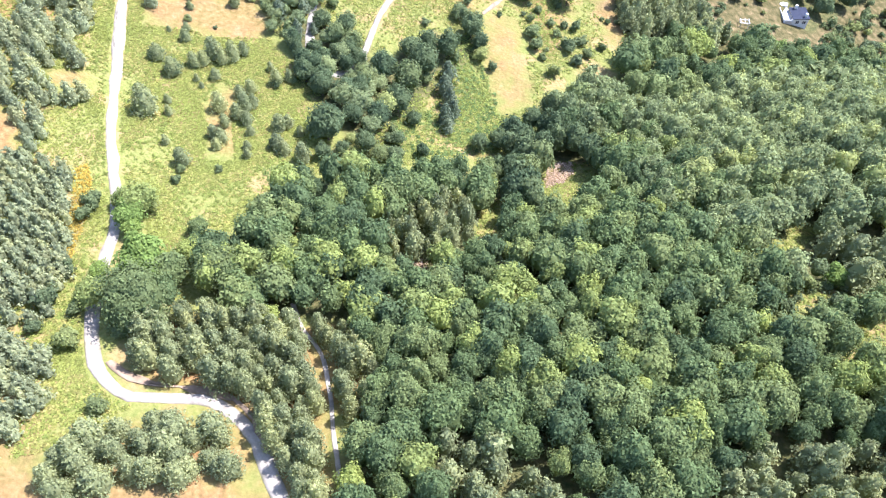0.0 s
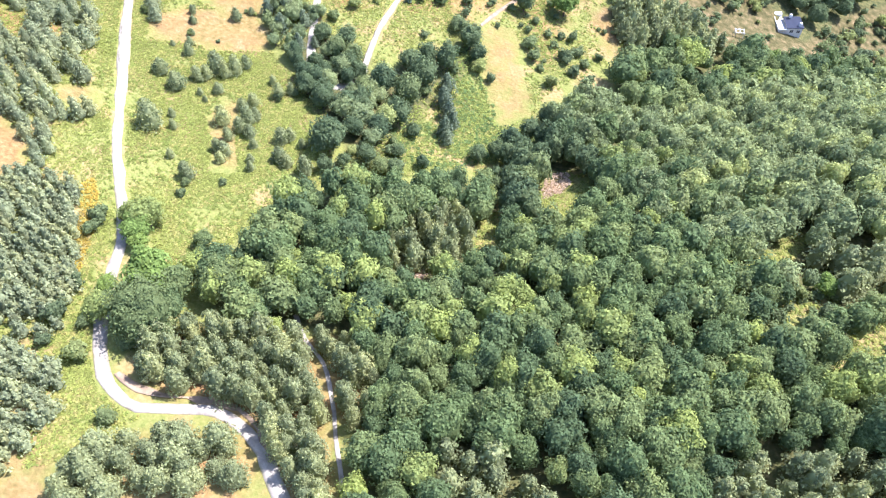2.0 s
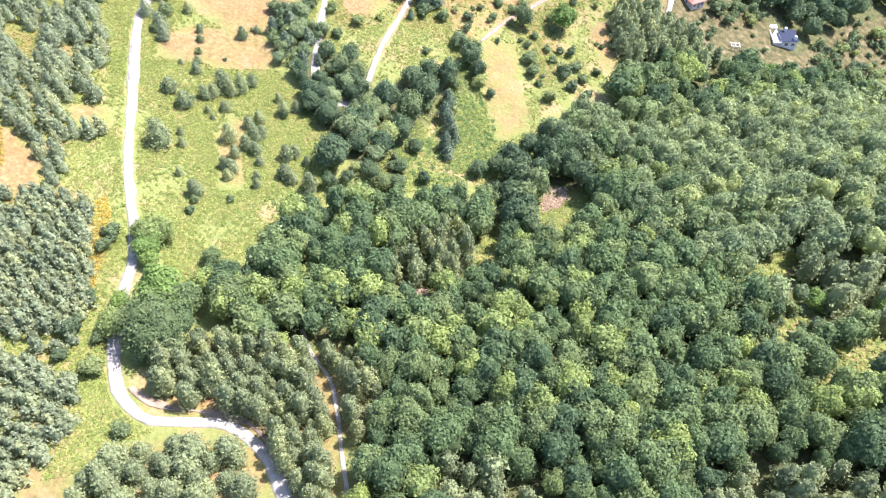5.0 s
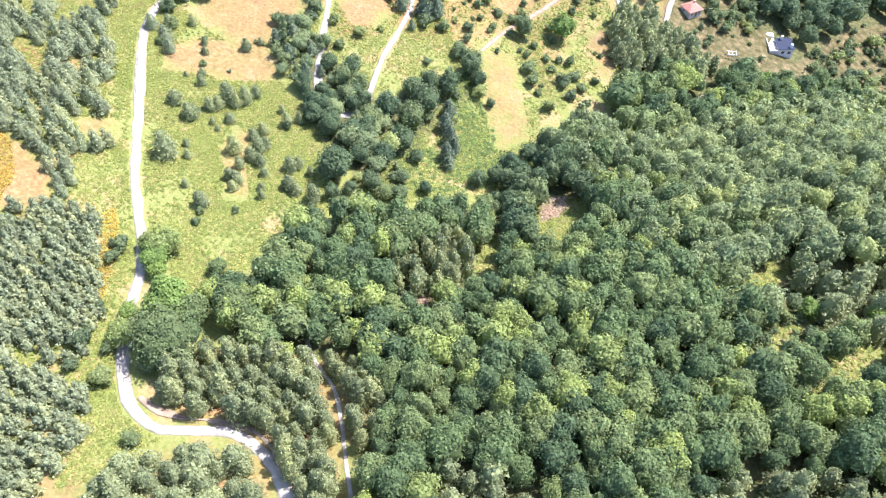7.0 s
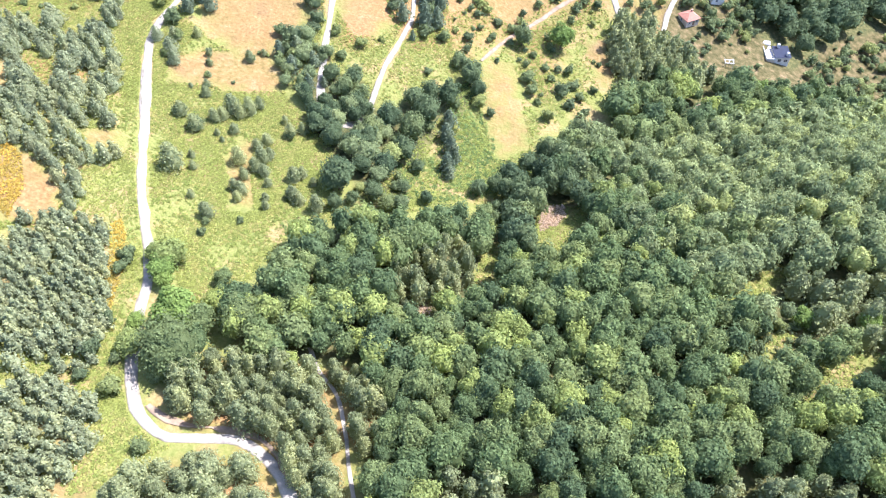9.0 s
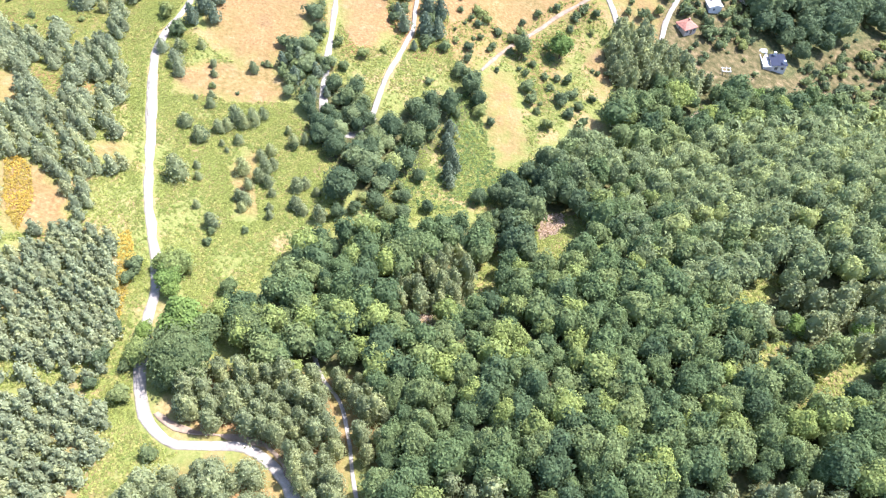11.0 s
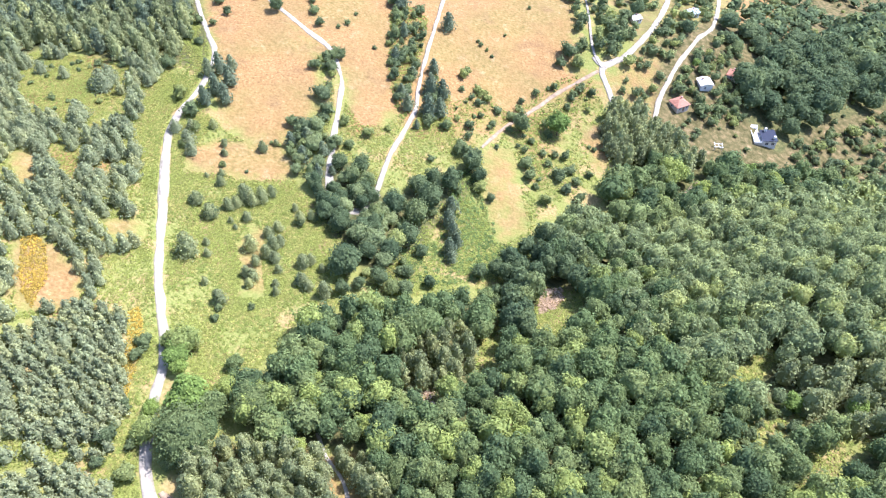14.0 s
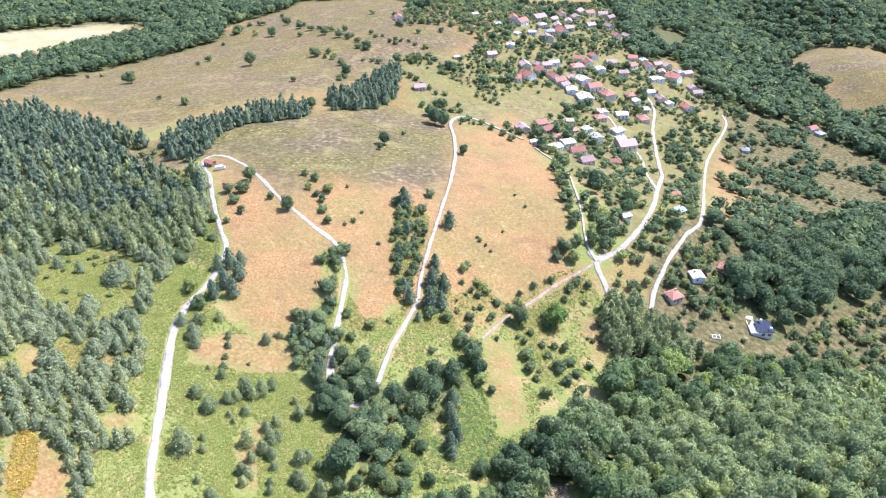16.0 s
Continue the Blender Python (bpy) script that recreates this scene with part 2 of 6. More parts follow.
RIDGE_BUSHES = [(-300.2, 623.6, 7.3), (-244.4, 520.1, 11.9), (-173.4, 437.2, 6.8), (-208.1, 598.0, 7.0), (-248.1, 672.7, 6.7), (-269.2, 686.2, 10.3), (-284.8, 660.0, 6.6), (-215.1, 716.6, 11.9), (-171.8, 679.7, 10.1), (-140.6, 660.2, 6.5), (-191.6, 695.8, 6.8), (-110.3, 575.8, 9.6), (-165.1, 727.7, 8.3), (-147.6, 697.8, 8.0), (-133.6, 682.1, 7.8), (-115.6, 655.2, 8.6), (-100.2, 638.8, 8.4), (-91.6, 631.9, 7.2), (-69.8, 592.4, 9.8), (-77.6, 597.3, 6.9), (-52.3, 613.6, 5.0), (-47.0, 608.6, 5.0), (-196.3, 453.7, 3.9), (-284.4, 556.9, 4.2), (-294.9, 554.2, 3.7), (-85.1, 545.1, 6.4), (-102.2, 567.8, 4.2), (-154.4, 352.3, 3.8), (-202.0, 361.0, 3.2), (-53.6, 709.3, 6.8), (-78.0, 729.7, 7.0), (-28.8, 644.4, 6.3)]
RIDGE_BUSHES_B = [(-8.3, 653.7, 6.3), (-113.4, 495.5, 5.0), (-98.2, 662.7, 6.4), (-215.6, 665.8, 4.4), (-213.4, 583.4, 4.9)]
RIDGE_BUSHES = RIDGE_BUSHES + RIDGE_BUSHES_B
RIDGE_TREES = [(-162.1, 559.9, 10.8), (-305.7, 647.6, 9.9), (-285.5, 627.7, 12.0), (-88.6, 426.9, 7.5), (-77.7, 514.0, 7.9), (-317.2, 644.3, 11.0), (-37.0, 368.3, 8.0), (-38.8, 358.8, 4.2), (-9.3, 423.5, 11.5), (-3.9, 422.2, 9.1), (-13.3, 439.4, 7.7), (8.0, 373.2, 6.1), (-96.3, 301.9, 7.9), (-72.9, 274.6, 6.8), (-79.4, 449.0, 7.0)]
SPUR_BUSHES = [(-27.4, 392.5, 3.4), (-96.3, 289.7, 7.5), (-97.8, 279.7, 5.7), (-82.2, 284.1, 4.2), (-71.2, 310.2, 3.9), (-67.2, 295.1, 3.8), (-62.3, 289.2, 3.7), (-57.1, 275.8, 5.2), (-53.9, 267.4, 4.6), (-45.2, 247.0, 5.8), (-48.7, 246.4, 3.8), (-96.9, 261.1, 3.5), (-99.0, 247.1, 3.8), (-102.6, 262.7, 4.5), (-46.6, 267.4, 2.3), (-43.2, 270.4, 2.8), (-40.3, 279.0, 2.1), (7.3, 255.3, 4.2), (5.5, 244.9, 2.9), (-30.1, 207.5, 4.3), (-23.0, 212.1, 2.6), (-78.9, 193.3, 2.4), (-78.0, 188.0, 2.4), (-77.6, 182.7, 2.5), (-77.4, 177.6, 2.7), (-65.6, 193.0, 3.3), (-63.3, 196.3, 1.6), (-60.6, 195.4, 1.6), (-82.6, 165.3, 4.8), (-76.6, 159.5, 5.0), (-71.9, 164.0, 2.4), (-65.9, 161.6, 2.9)]
SPUR_BUSHES_B = [(-48.8, 161.6, 3.7), (-44.7, 163.8, 2.6), (-69.4, 181.1, 1.6), (16.8, 272.6, 1.8), (25.4, 284.4, 1.9), (38.3, 308.7, 2.3), (13.0, 277.1, 1.8), (-6.5, 201.7, 3.0), (27.7, 433.3, 5.3), (39.7, 418.6, 6.7), (34.7, 425.7, 5.2), (34.0, 320.3, 1.8), (-30.8, 257.2, 2.0), (-49.3, 300.9, 2.2)]
SPUR_BUSHES = SPUR_BUSHES + SPUR_BUSHES_B
MEADOW_BUSHES = [(-79.4, 142.7, 6.2), (-75.5, 147.8, 2.0), (-74.1, 143.2, 2.3), (-72.3, 132.2, 2.2), (-66.8, 126.2, 3.8), (-81.9, 164.5, 3.8), (-76.8, 159.5, 4.5), (-72.1, 164.4, 3.5), (-69.8, 165.7, 3.2), (-67.4, 169.1, 5.0), (-65.1, 167.8, 3.9), (-62.4, 169.9, 4.7), (-59.8, 172.7, 3.3), (-65.7, 160.8, 2.8), (-70.5, 158.9, 1.7), (-68.7, 156.4, 1.4), (-62.3, 148.8, 4.4), (-59.8, 142.6, 3.0), (-61.6, 137.7, 3.0), (-59.5, 136.7, 3.3), (-60.0, 133.6, 2.6), (-58.1, 155.3, 3.1), (-55.4, 157.8, 3.2), (-55.6, 150.1, 4.1), (-57.2, 146.5, 3.4), (-53.8, 152.1, 2.8), (-54.3, 144.7, 3.1), (-52.6, 140.6, 2.4), (-52.5, 134.9, 2.0), (-51.8, 131.5, 2.3), (-45.5, 144.1, 3.8), (-43.3, 145.6, 3.1)]
MEADOW_BUSHES_B = [(-51.3, 167.4, 2.2), (-48.8, 162.3, 3.6), (-45.6, 164.4, 2.9), (-44.8, 136.2, 4.0), (-42.7, 134.6, 3.3), (-37.5, 132.5, 4.3), (-39.6, 142.4, 2.4), (-78.6, 191.7, 2.2), (-77.6, 187.5, 2.0), (-77.1, 182.7, 1.6), (-77.0, 178.4, 2.2), (-76.4, 174.1, 2.9), (-65.6, 192.3, 3.0), (-61.6, 195.7, 1.9), (-81.5, 176.5, 1.4), (-83.6, 199.6, 2.7)]
MEADOW_BUSHES = MEADOW_BUSHES + MEADOW_BUSHES_B
LOW_BUSHES = [(-64.6, 56.1, 4.6), (-81.8, 79.5, 5.8), (-74.7, 70.3, 5.9), (-82.3, 72.2, 4.0), (-76.4, 78.3, 4.1), (-70.7, 109.3, 6.2), (-81.4, 107.3, 5.2), (-82.6, 103.4, 4.5), (-81.3, 88.1, 4.3), (-66.4, 73.8, 4.9), (-62.3, 69.7, 4.1), (-60.7, 73.2, 3.6), (-66.7, 123.4, 2.9), (-66.5, 119.2, 2.9), (-68.6, 128.7, 2.3), (-57.7, 125.0, 2.3), (-44.9, 144.7, 3.5), (-45.5, 136.3, 3.5), (-87.0, 92.4, 2.9), (-57.0, 100.9, 3.1), (-58.5, 97.1, 3.0), (-24.3, 143.8, 2.9), (79.2, 90.6, 5.0), (84.7, 93.0, 4.5), (88.6, 87.4, 3.8), (76.0, 85.0, 4.4), (85.6, 81.6, 3.7)]
EAST_BUSHES = [(30.0, 209.1, 6.2), (31.1, 201.7, 5.6), (37.8, 218.0, 3.1), (47.0, 217.6, 4.5), (26.3, 236.2, 4.7), (20.4, 237.8, 4.2), (15.7, 242.7, 4.8), (12.2, 246.9, 3.9), (4.4, 208.8, 7.4), (9.8, 206.8, 5.7), (15.6, 188.2, 4.1), (11.4, 192.1, 6.2), (60.1, 224.8, 2.5), (63.7, 225.6, 2.6), (57.9, 226.3, 2.1), (65.9, 223.8, 2.1), (42.8, 204.3, 6.1), (48.1, 209.2, 4.9), (45.4, 198.0, 4.7), (36.8, 190.1, 5.4), (50.3, 194.3, 5.1), (126.8, 252.1, 5.2), (132.7, 257.6, 4.2), (119.4, 254.0, 3.6), (163.0, 239.9, 5.1), (173.4, 239.8, 6.1), (189.1, 262.1, 7.1), (174.2, 253.0, 4.8), (192.6, 251.8, 6.4), (192.0, 242.5, 6.2), (145.8, 224.7, 4.9), (160.7, 246.8, 4.1)]
EAST_BUSHES_B = [(178.9, 235.0, 6.6), (33.7, 223.6, 3.6), (40.4, 230.9, 3.3), (24.6, 228.0, 3.2), (19.1, 216.1, 2.2), (49.6, 203.7, 4.4), (56.1, 208.8, 3.5), (33.3, 197.5, 3.0), (-1.2, 220.2, 5.4), (8.0, 224.4, 4.5), (12.9, 232.4, 3.2), (17.5, 228.6, 3.7), (30.8, 246.9, 3.4), (37.6, 253.4, 3.9), (45.8, 258.3, 3.5), (54.4, 255.0, 4.5), (62.5, 257.3, 4.0), (51.0, 248.0, 3.4), (59.9, 248.1, 2.9)]
EAST_BUSHES = EAST_BUSHES + EAST_BUSHES_B
BELT_TREES = [(-32.0, 145.7, 8.9), (-18.4, 173.7, 8.7), (-11.6, 170.8, 8.6), (-13.9, 160.4, 8.3), (-25.1, 162.5, 7.2), (-18.8, 152.1, 7.3), (-25.7, 150.6, 6.5), (-7.0, 179.5, 8.8), (1.0, 189.7, 8.3), (8.6, 201.6, 7.8), (-5.2, 189.9, 7.5), (-35.7, 160.3, 6.7), (-29.8, 172.4, 5.1), (-41.9, 172.0, 5.8), (-45.8, 179.0, 5.5), (-33.6, 183.0, 7.3), (-28.7, 182.0, 6.8), (-38.3, 189.2, 6.2), (-31.2, 188.2, 6.1), (-11.1, 185.5, 7.3), (-21.4, 140.4, 6.3), (-13.6, 138.1, 6.2), (-17.8, 137.5, 5.2), (-32.4, 134.2, 5.1), (-27.9, 137.5, 4.5), (-6.1, 143.7, 4.5), (-13.2, 146.0, 4.3), (-9.3, 156.7, 4.8), (29.3, 229.3, 7.9), (11.6, 196.0, 6.3), (-35.8, 161.1, 7.5), (-28.4, 159.6, 7.5)]
BELT_TREES_B = [(-40.9, 165.4, 6.8), (-25.1, 167.1, 6.9), (-39.8, 177.2, 5.1), (-36.5, 173.4, 5.1), (-26.3, 175.8, 5.1), (-29.5, 179.1, 6.0), (-32.5, 176.7, 5.1)]
BELT_TREES = BELT_TREES + BELT_TREES_B
BELT_PINES = [(1.0, 180.0, 6.0), (-0.0, 173.3, 6.3), (1.5, 167.8, 6.1), (0.4, 160.4, 6.0), (2.9, 164.2, 4.9), (0.9, 156.7, 4.4), (-21.5, 291.7, 8.3), (-0.1, 281.3, 7.0), (-7.1, 238.0, 7.2), (-2.4, 236.7, 6.6), (-8.0, 225.4, 7.4), (-3.4, 226.2, 6.5), (-6.2, 250.5, 5.4), (-15.9, 225.4, 6.0), (-18.5, 231.7, 5.1), (-22.0, 252.9, 4.4), (-12.3, 216.2, 3.1), (-19.1, 269.6, 5.2), (-14.4, 244.5, 4.3), (-91.0, 227.9, 5.9), (-87.1, 229.8, 6.4), (-82.1, 223.2, 6.8), (-86.1, 217.5, 6.6), (-88.6, 210.9, 6.0), (-82.0, 213.4, 6.5), (-83.3, 231.9, 5.1), (-56.4, 196.6, 4.6), (-50.5, 198.4, 5.5), (-44.9, 194.3, 5.0), (-51.3, 190.2, 5.3), (-45.4, 183.7, 4.8), (-40.9, 185.8, 3.2)]
WEST_TREES = [(-136.2, 179.6, 7.7), (-135.2, 173.9, 6.7), (-130.4, 172.6, 6.3), (-128.1, 184.1, 5.8), (-125.4, 193.4, 8.1), (-124.7, 189.2, 7.2), (-124.6, 212.5, 8.7), (-124.0, 218.0, 7.5), (-114.6, 171.6, 7.5), (-113.0, 175.7, 6.8), (-113.5, 164.2, 6.5), (-106.1, 168.0, 5.5), (-109.0, 163.3, 6.5), (-122.5, 306.6, 8.6), (-117.2, 281.3, 8.0), (-110.1, 265.9, 6.6), (-95.3, 194.9, 5.3), (-90.0, 190.0, 6.0), (-88.0, 185.7, 5.1), (-90.2, 196.9, 4.5), (-119.0, 278.0, 6.3), (-150.3, 221.6, 5.8), (-140.5, 218.7, 4.8)]
HOMES = [(53, 553, 7.4, 'r'), (64, 565, 10.0, 'r'), (77, 585, 7.8, 'r'), (87, 579, 7.7, 'r'), (92, 571, 8.5, 'r'), (64, 588, 8.7, 'p'), (92, 612, 8.6, 'w'), (114, 616, 9.2, 'o'), (127, 635, 8.5, 'r'), (136, 661, 7.4, 'r'), (118, 641, 8.1, 'r'), (137, 626, 8.4, 'w'), (152, 654, 7.8, 'p'), (114, 586, 10.1, 'w'), (100, 555, 9.2, 'w'), (109, 543, 11.5, 'w'), (122, 576, 9.6, 'r'), (132, 566, 10.3, 'o'), (160, 634, 8.1, 'p'), (174, 662, 7.5, 'r'), (181, 689, 7.3, 'r'), (193, 691, 6.8, 'w'), (95, 564, 6.3, 'p'), (155, 580, 6.7, 'o'), (84, 602, 6.7, 'p'), (76, 598, 5.7, 'p'), (102, 584, 6.5, 'p')]
HOMES_FRONT = [(49, 443, 7.1, 'p'), (64, 464, 6.4, 'r'), (68, 455, 6.3, 'r'), (79, 434, 7.1, 'w'), (68, 416, 7.4, 'w'), (83, 419, 7.5, 'r'), (85, 397, 7.5, 'p'), (104, 463, 8.3, 'w'), (100, 477, 6.3, 'w'), (116, 511, 8.2, 'o'), (137, 530, 8.2, 'w'), (125, 490, 8.4, 'w'), (125, 460, 10.9, 'p'), (106, 411, 5.6, 'r'), (162, 556, 6.9, 'w'), (156, 534, 8.3, 'o')]
HOMES_EDGE = [(208, 587, 8.8, 'r'), (192, 587, 6.0, 'w'), (178, 602, 7.9, 'w'), (186, 593, 7.8, 'p'), (89, 488, 4.8, 'w'), (158, 571, 5.7, 'w'), (73, 444, 4.4, 'o'), (89, 469, 4, 'o'), (36, 600, 6.6, 'p'), (6, 582, 4.2, 'w'), (-22, 495, 6.6, 'p'), (121, 525, 6.0, 'w'), (124, 473, 6.3, 'w'), (55, 421, 4, 'w')]
HOMES += HOMES_FRONT + HOMES_EDGE
HOMES_FAR = [(65, 732, 9.0, 'r'), (72, 720, 10.4, 'r'), (126, 814, 10.0, 'r'), (113, 715, 11.0, 'r'), (94, 756, 10.9, 'p'), (111, 769, 8.4, 'p'), (129, 778, 8.5, 'p'), (144, 819, 8.9, 'p'), (170, 878, 9.6, 'r'), (188, 887, 9.7, 'p'), (195, 873, 9.6, 'p'), (155, 785, 8.6, 'p'), (180, 807, 8.3, 'p'), (180, 766, 8.5, 'r'), (93, 678, 10.9, 'p'), (55, 635, 6.5, 'w'), (65, 677, 4.9, 'w'), (80, 690, 6.5, 'b'), (46, 697, 6.0, 'b'), (25, 726, 6.3, 'w'), (-50, 697, 7.5, 'r'), (124, 741, 8.1, 'p'), (112, 741, 8.1, 'p'), (94, 727, 7.9, 'g'), (100, 707, 7.7, 'g'), (157, 877, 9.6, 'p'), (194, 777, 6.9, 'p')]
HOMES_VALE = [(194, 676, 8.7, 'r'), (207, 690, 7.9, 'p'), (216, 691, 9.0, 'p'), (215, 658, 11.2, 'r'), (191, 641, 7.4, 'w'), (236, 684, 8.5, 'p'), (229, 643, 7.5, 'p'), (231, 632, 7.4, 'p'), (206, 668, 7.2, 'p'), (227, 682, 7.4, 'g'), (198, 644, 6.9, 'w')]
HOMES_SLOPE = [(323.9, 588.7, 7.1, 'r'), (327.6, 579.6, 6.0, 'g'), (321.8, 604.5, 4.1, 'w'), (238.0, 519.5, 5.9, 'g')]
HOMES_FAR += HOMES_VALE + HOMES_SLOPE
HOMES_NEAR = [(101.8, 256.6, 5.4, 'o'), (116.9, 272.2, 5.6, 'w'), (134.1, 283.2, 5.2, 'o'), (129.5, 356.8, 3.2, 'r'), (123.7, 329.5, 4.6, 'b'), (89.6, 310.2, 2.3, 'w')]
WHITE_HOUSE = (140.6, 247.9)
HUT = (-122.5, 324.2)
VAN = (-115.3, 317.6)
SHELTER = (115.9, 235.9)
MEADOW_WEST = [(-104, 194), (-94, 209), (-56, 184), (-43, 166), (-35, 151), (-34, 138), (-48, 124), (-56, 106), (-59, 98), (-70, 111), (-78, 114), (-81, 117), (-84, 77), (-81, 63), (-78, 47), (-63, 58), (-71, 64), (-77, 81), (-78, 110), (-86, 147)]
MEADOW_LEFTSIDE = [(-77, 45), (-79, 49), (-75, 53), (-79, 69), (-85, 79), (-83, 87), (-88, 115), (-86, 122), (-89, 145), (-81, 111), (-78, 88), (-73, 73), (-69, 64), (-59, 58), (-66, 49)]
GOLD_STRIP = [(-85, 77), (-83, 87), (-87, 110), (-89, 117), (-87, 120), (-83, 111), (-82, 98), (-82, 89), (-83, 79)]
GOLD_PATCH = [(-121, 137), (-118, 138), (-114, 133), (-110, 123), (-110, 117), (-110, 112), (-114, 116), (-119, 129)]
MEADOW_EAST = [(-14, 162), (-3, 182), (12, 215), (25, 233), (45, 246), (67, 255), (70, 230), (65, 212), (34, 185), (26, 164), (16, 155), (-8, 150)]
MEADOW_NORTH = [(-84, 128), (-94, 177), (-89, 176), (-53, 178), (-45, 172), (-32, 155), (-32, 128)]
MEADOW_ROAD = [(-97, 190), (-93, 212), (-82, 202), (-91, 188), (-89, 178), (-94, 177)]
ROADSIDE_TREES = [(-72.4, 103.4, 7.4), (-71.1, 108.0, 9.0), (-75.7, 108.9, 5.4), (-66.1, 91.2, 11.3), (-64.0, 79.0, 14.2), (-59.8, 89.2, 9.2), (-59.9, 82.6, 8.2), (-49.4, 89.5, 10.9), (-42.0, 82.9, 9.4), (-58.0, 95.3, 6.8), (-64.8, 76.8, 9.6), (-60.5, 76.1, 7.2), (-73.4, 80.8, 7.3), (-56.5, 98.9, 5.3), (-48.1, 95.2, 6.6), (-42.0, 93.0, 7.4), (-37.9, 79.6, 6.2), (-57.8, 104.0, 4.9)]
SCRUB_MIDDLE = [(70, 253), (70, 267), (85, 281), (108, 321), (136, 382), (180, 454), (137, 333), (108, 285), (89, 248), (78, 260)]
DRY_STREAK = [(-68, 151), (-62, 154), (-60, 146), (-58, 129), (-62, 128), (-64, 141)]
LANE_HEDGE_WEST = [(32, 440), (50, 432), (67, 369), (72, 369), (60, 436), (41, 457)]
OLIVE_SPUR = [(-129, 348), (-84, 417), (-37, 460), (2, 436), (-0, 314), (-10, 317), (-32, 309), (-66, 311), (-71, 281), (-101, 316)]
MEADOW_STRIP = [(-99, 197), (-102, 231), (-96, 260), (-89, 240), (-93, 221), (-92, 190), (-91, 171), (-88, 146), (-94, 165)]
MEADOW_BETWEEN = [(-43, 228), (-33, 212), (-25, 214), (-17, 226), (1, 227), (5, 205), (-19, 187), (-27, 180), (-31, 203), (-39, 187)]
TRACK_BUSHES = [(-97.8, 213.2, 6.3), (-91.9, 204.7, 6.6), (-89.3, 196.8, 5.7), (-91.2, 188.3, 4.3), (-106.5, 230.0, 6.2), (-107.9, 242.4, 5.5), (-47.8, 222.8, 7.5), (-53.0, 239.3, 5.5), (-45.9, 214.6, 6.1), (-52.8, 203.6, 7.6), (-48.3, 199.3, 6.7), (-42.2, 198.3, 5.4), (-57.4, 206.6, 5.5), (-39.0, 211.1, 4.3), (-35.9, 200.1, 4.6), (-31.6, 192.3, 5.8), (-38.9, 189.5, 5.3), (-33.0, 185.3, 5.7), (-46.3, 238.9, 6.0), (-43.8, 247.2, 5.1), (-57.5, 293.7, 6.2), (-65.4, 304.6, 4.8), (-58.8, 284.4, 4.6), (-24.5, 293.5, 6.8), (-22.6, 280.2, 6.1), (-23.1, 267.1, 5.9), (-19.7, 252.9, 5.7), (-21.9, 241.3, 5.6), (-17.0, 233.3, 4.6), (-14.9, 275.3, 4.5), (-9.4, 305.9, 5.4), (-12.9, 290.2, 3.6)]
TRACK_BUSHES_B = [(14.0, 274.9, 2.0), (6.1, 253.3, 4.3), (18.9, 269.4, 1.7), (54.1, 277.6, 7.8), (57.5, 271.8, 7.2), (49.8, 271.9, 5.1), (-92.8, 270.3, 4.4), (-103.6, 290.4, 5.1), (-95.9, 290.1, 5.1)]
TRACK_BUSHES = TRACK_BUSHES + TRACK_BUSHES_B
SCRUB_HOUSES = [(110, 288), (124, 306), (139, 319), (138, 289), (131, 258), (117, 248), (106, 250), (100, 264)]
BANK = [(-66.7, 67.1), (-63.8, 64.4), (-59.5, 62.5), (-54.5, 62.2), (-49.2, 62.5), (-43.6, 61.7), (-38.4, 58.6), (-34.6, 53.7), (-32.0, 49.3)]
SCRUB_NORTH = [(-51, 665), (-35, 805), (81, 1009), (58, 670), (41, 598), (16, 593), (28, 637), (-3, 677)]
BRIGHT_TREES = [(45.0, 231.9, 10.9), (114.6, 283.2, 4.4), (124.9, 220.9, 7.3)]
BRIGHT_TREES += [(7.5, 72.5, 6.0), (91.0, 94.7, 6.5), (-74.6, 87.8, 5.0), (-71.2, 101.2, 5.5), (106.6, 92.0, 6.0)]
MEADOW_VALLEY = [(-27, 145), (-14, 158), (-3, 159), (17, 165), (31, 172), (31, 157), (16, 148), (-6, 139), (-23, 135)]
APRON = [(66.4, 279.2), (67.8, 275.9), (70.4, 275.3), (73.9, 276.8), (78.3, 279.7)]
LANE_WOOD = [(62, 389), (71, 383), (71, 335), (76, 311), (87, 309), (91, 300), (80, 284), (70, 279), (66, 291), (57, 298), (59, 331)]
BEND_TREES = [(-38.9, 168.1, 6.6), (-42.3, 171.5, 5.9), (-35.6, 164.8, 5.8), (-37.4, 172.7, 4.3), (-44.7, 176.3, 4.7), (-29.0, 161.7, 5.7)]
BELT_FILL = [(-52.6, 188.9, 5.0), (-52.8, 183.8, 4.1), (-48.6, 195.7, 7.0), (-48.2, 204.2, 6.3), (-53.7, 202.5, 5.5), (-46.0, 187.5, 5.3), (-46.5, 179.4, 5.2), (-38.8, 189.8, 4.2), (-36.6, 182.1, 4.9), (-40.4, 199.3, 4.3), (-31.5, 177.0, 6.4), (-28.3, 182.6, 5.3), (-32.9, 186.1, 4.2), (-35.0, 168.4, 6.6), (-39.0, 169.7, 5.9), (-40.2, 166.3, 4.0), (-27.1, 166.0, 5.5), (-22.3, 170.4, 6.3), (-18.9, 179.1, 4.9), (-29.8, 157.6, 7.6), (-24.8, 155.2, 7.9), (-17.7, 157.8, 7.2), (-20.7, 148.3, 6.4), (-19.7, 167.0, 5.2), (-26.1, 143.1, 3.1), (-26.0, 151.2, 6.4), (-22.6, 162.8, 5.5), (-30.5, 148.3, 5.3)]
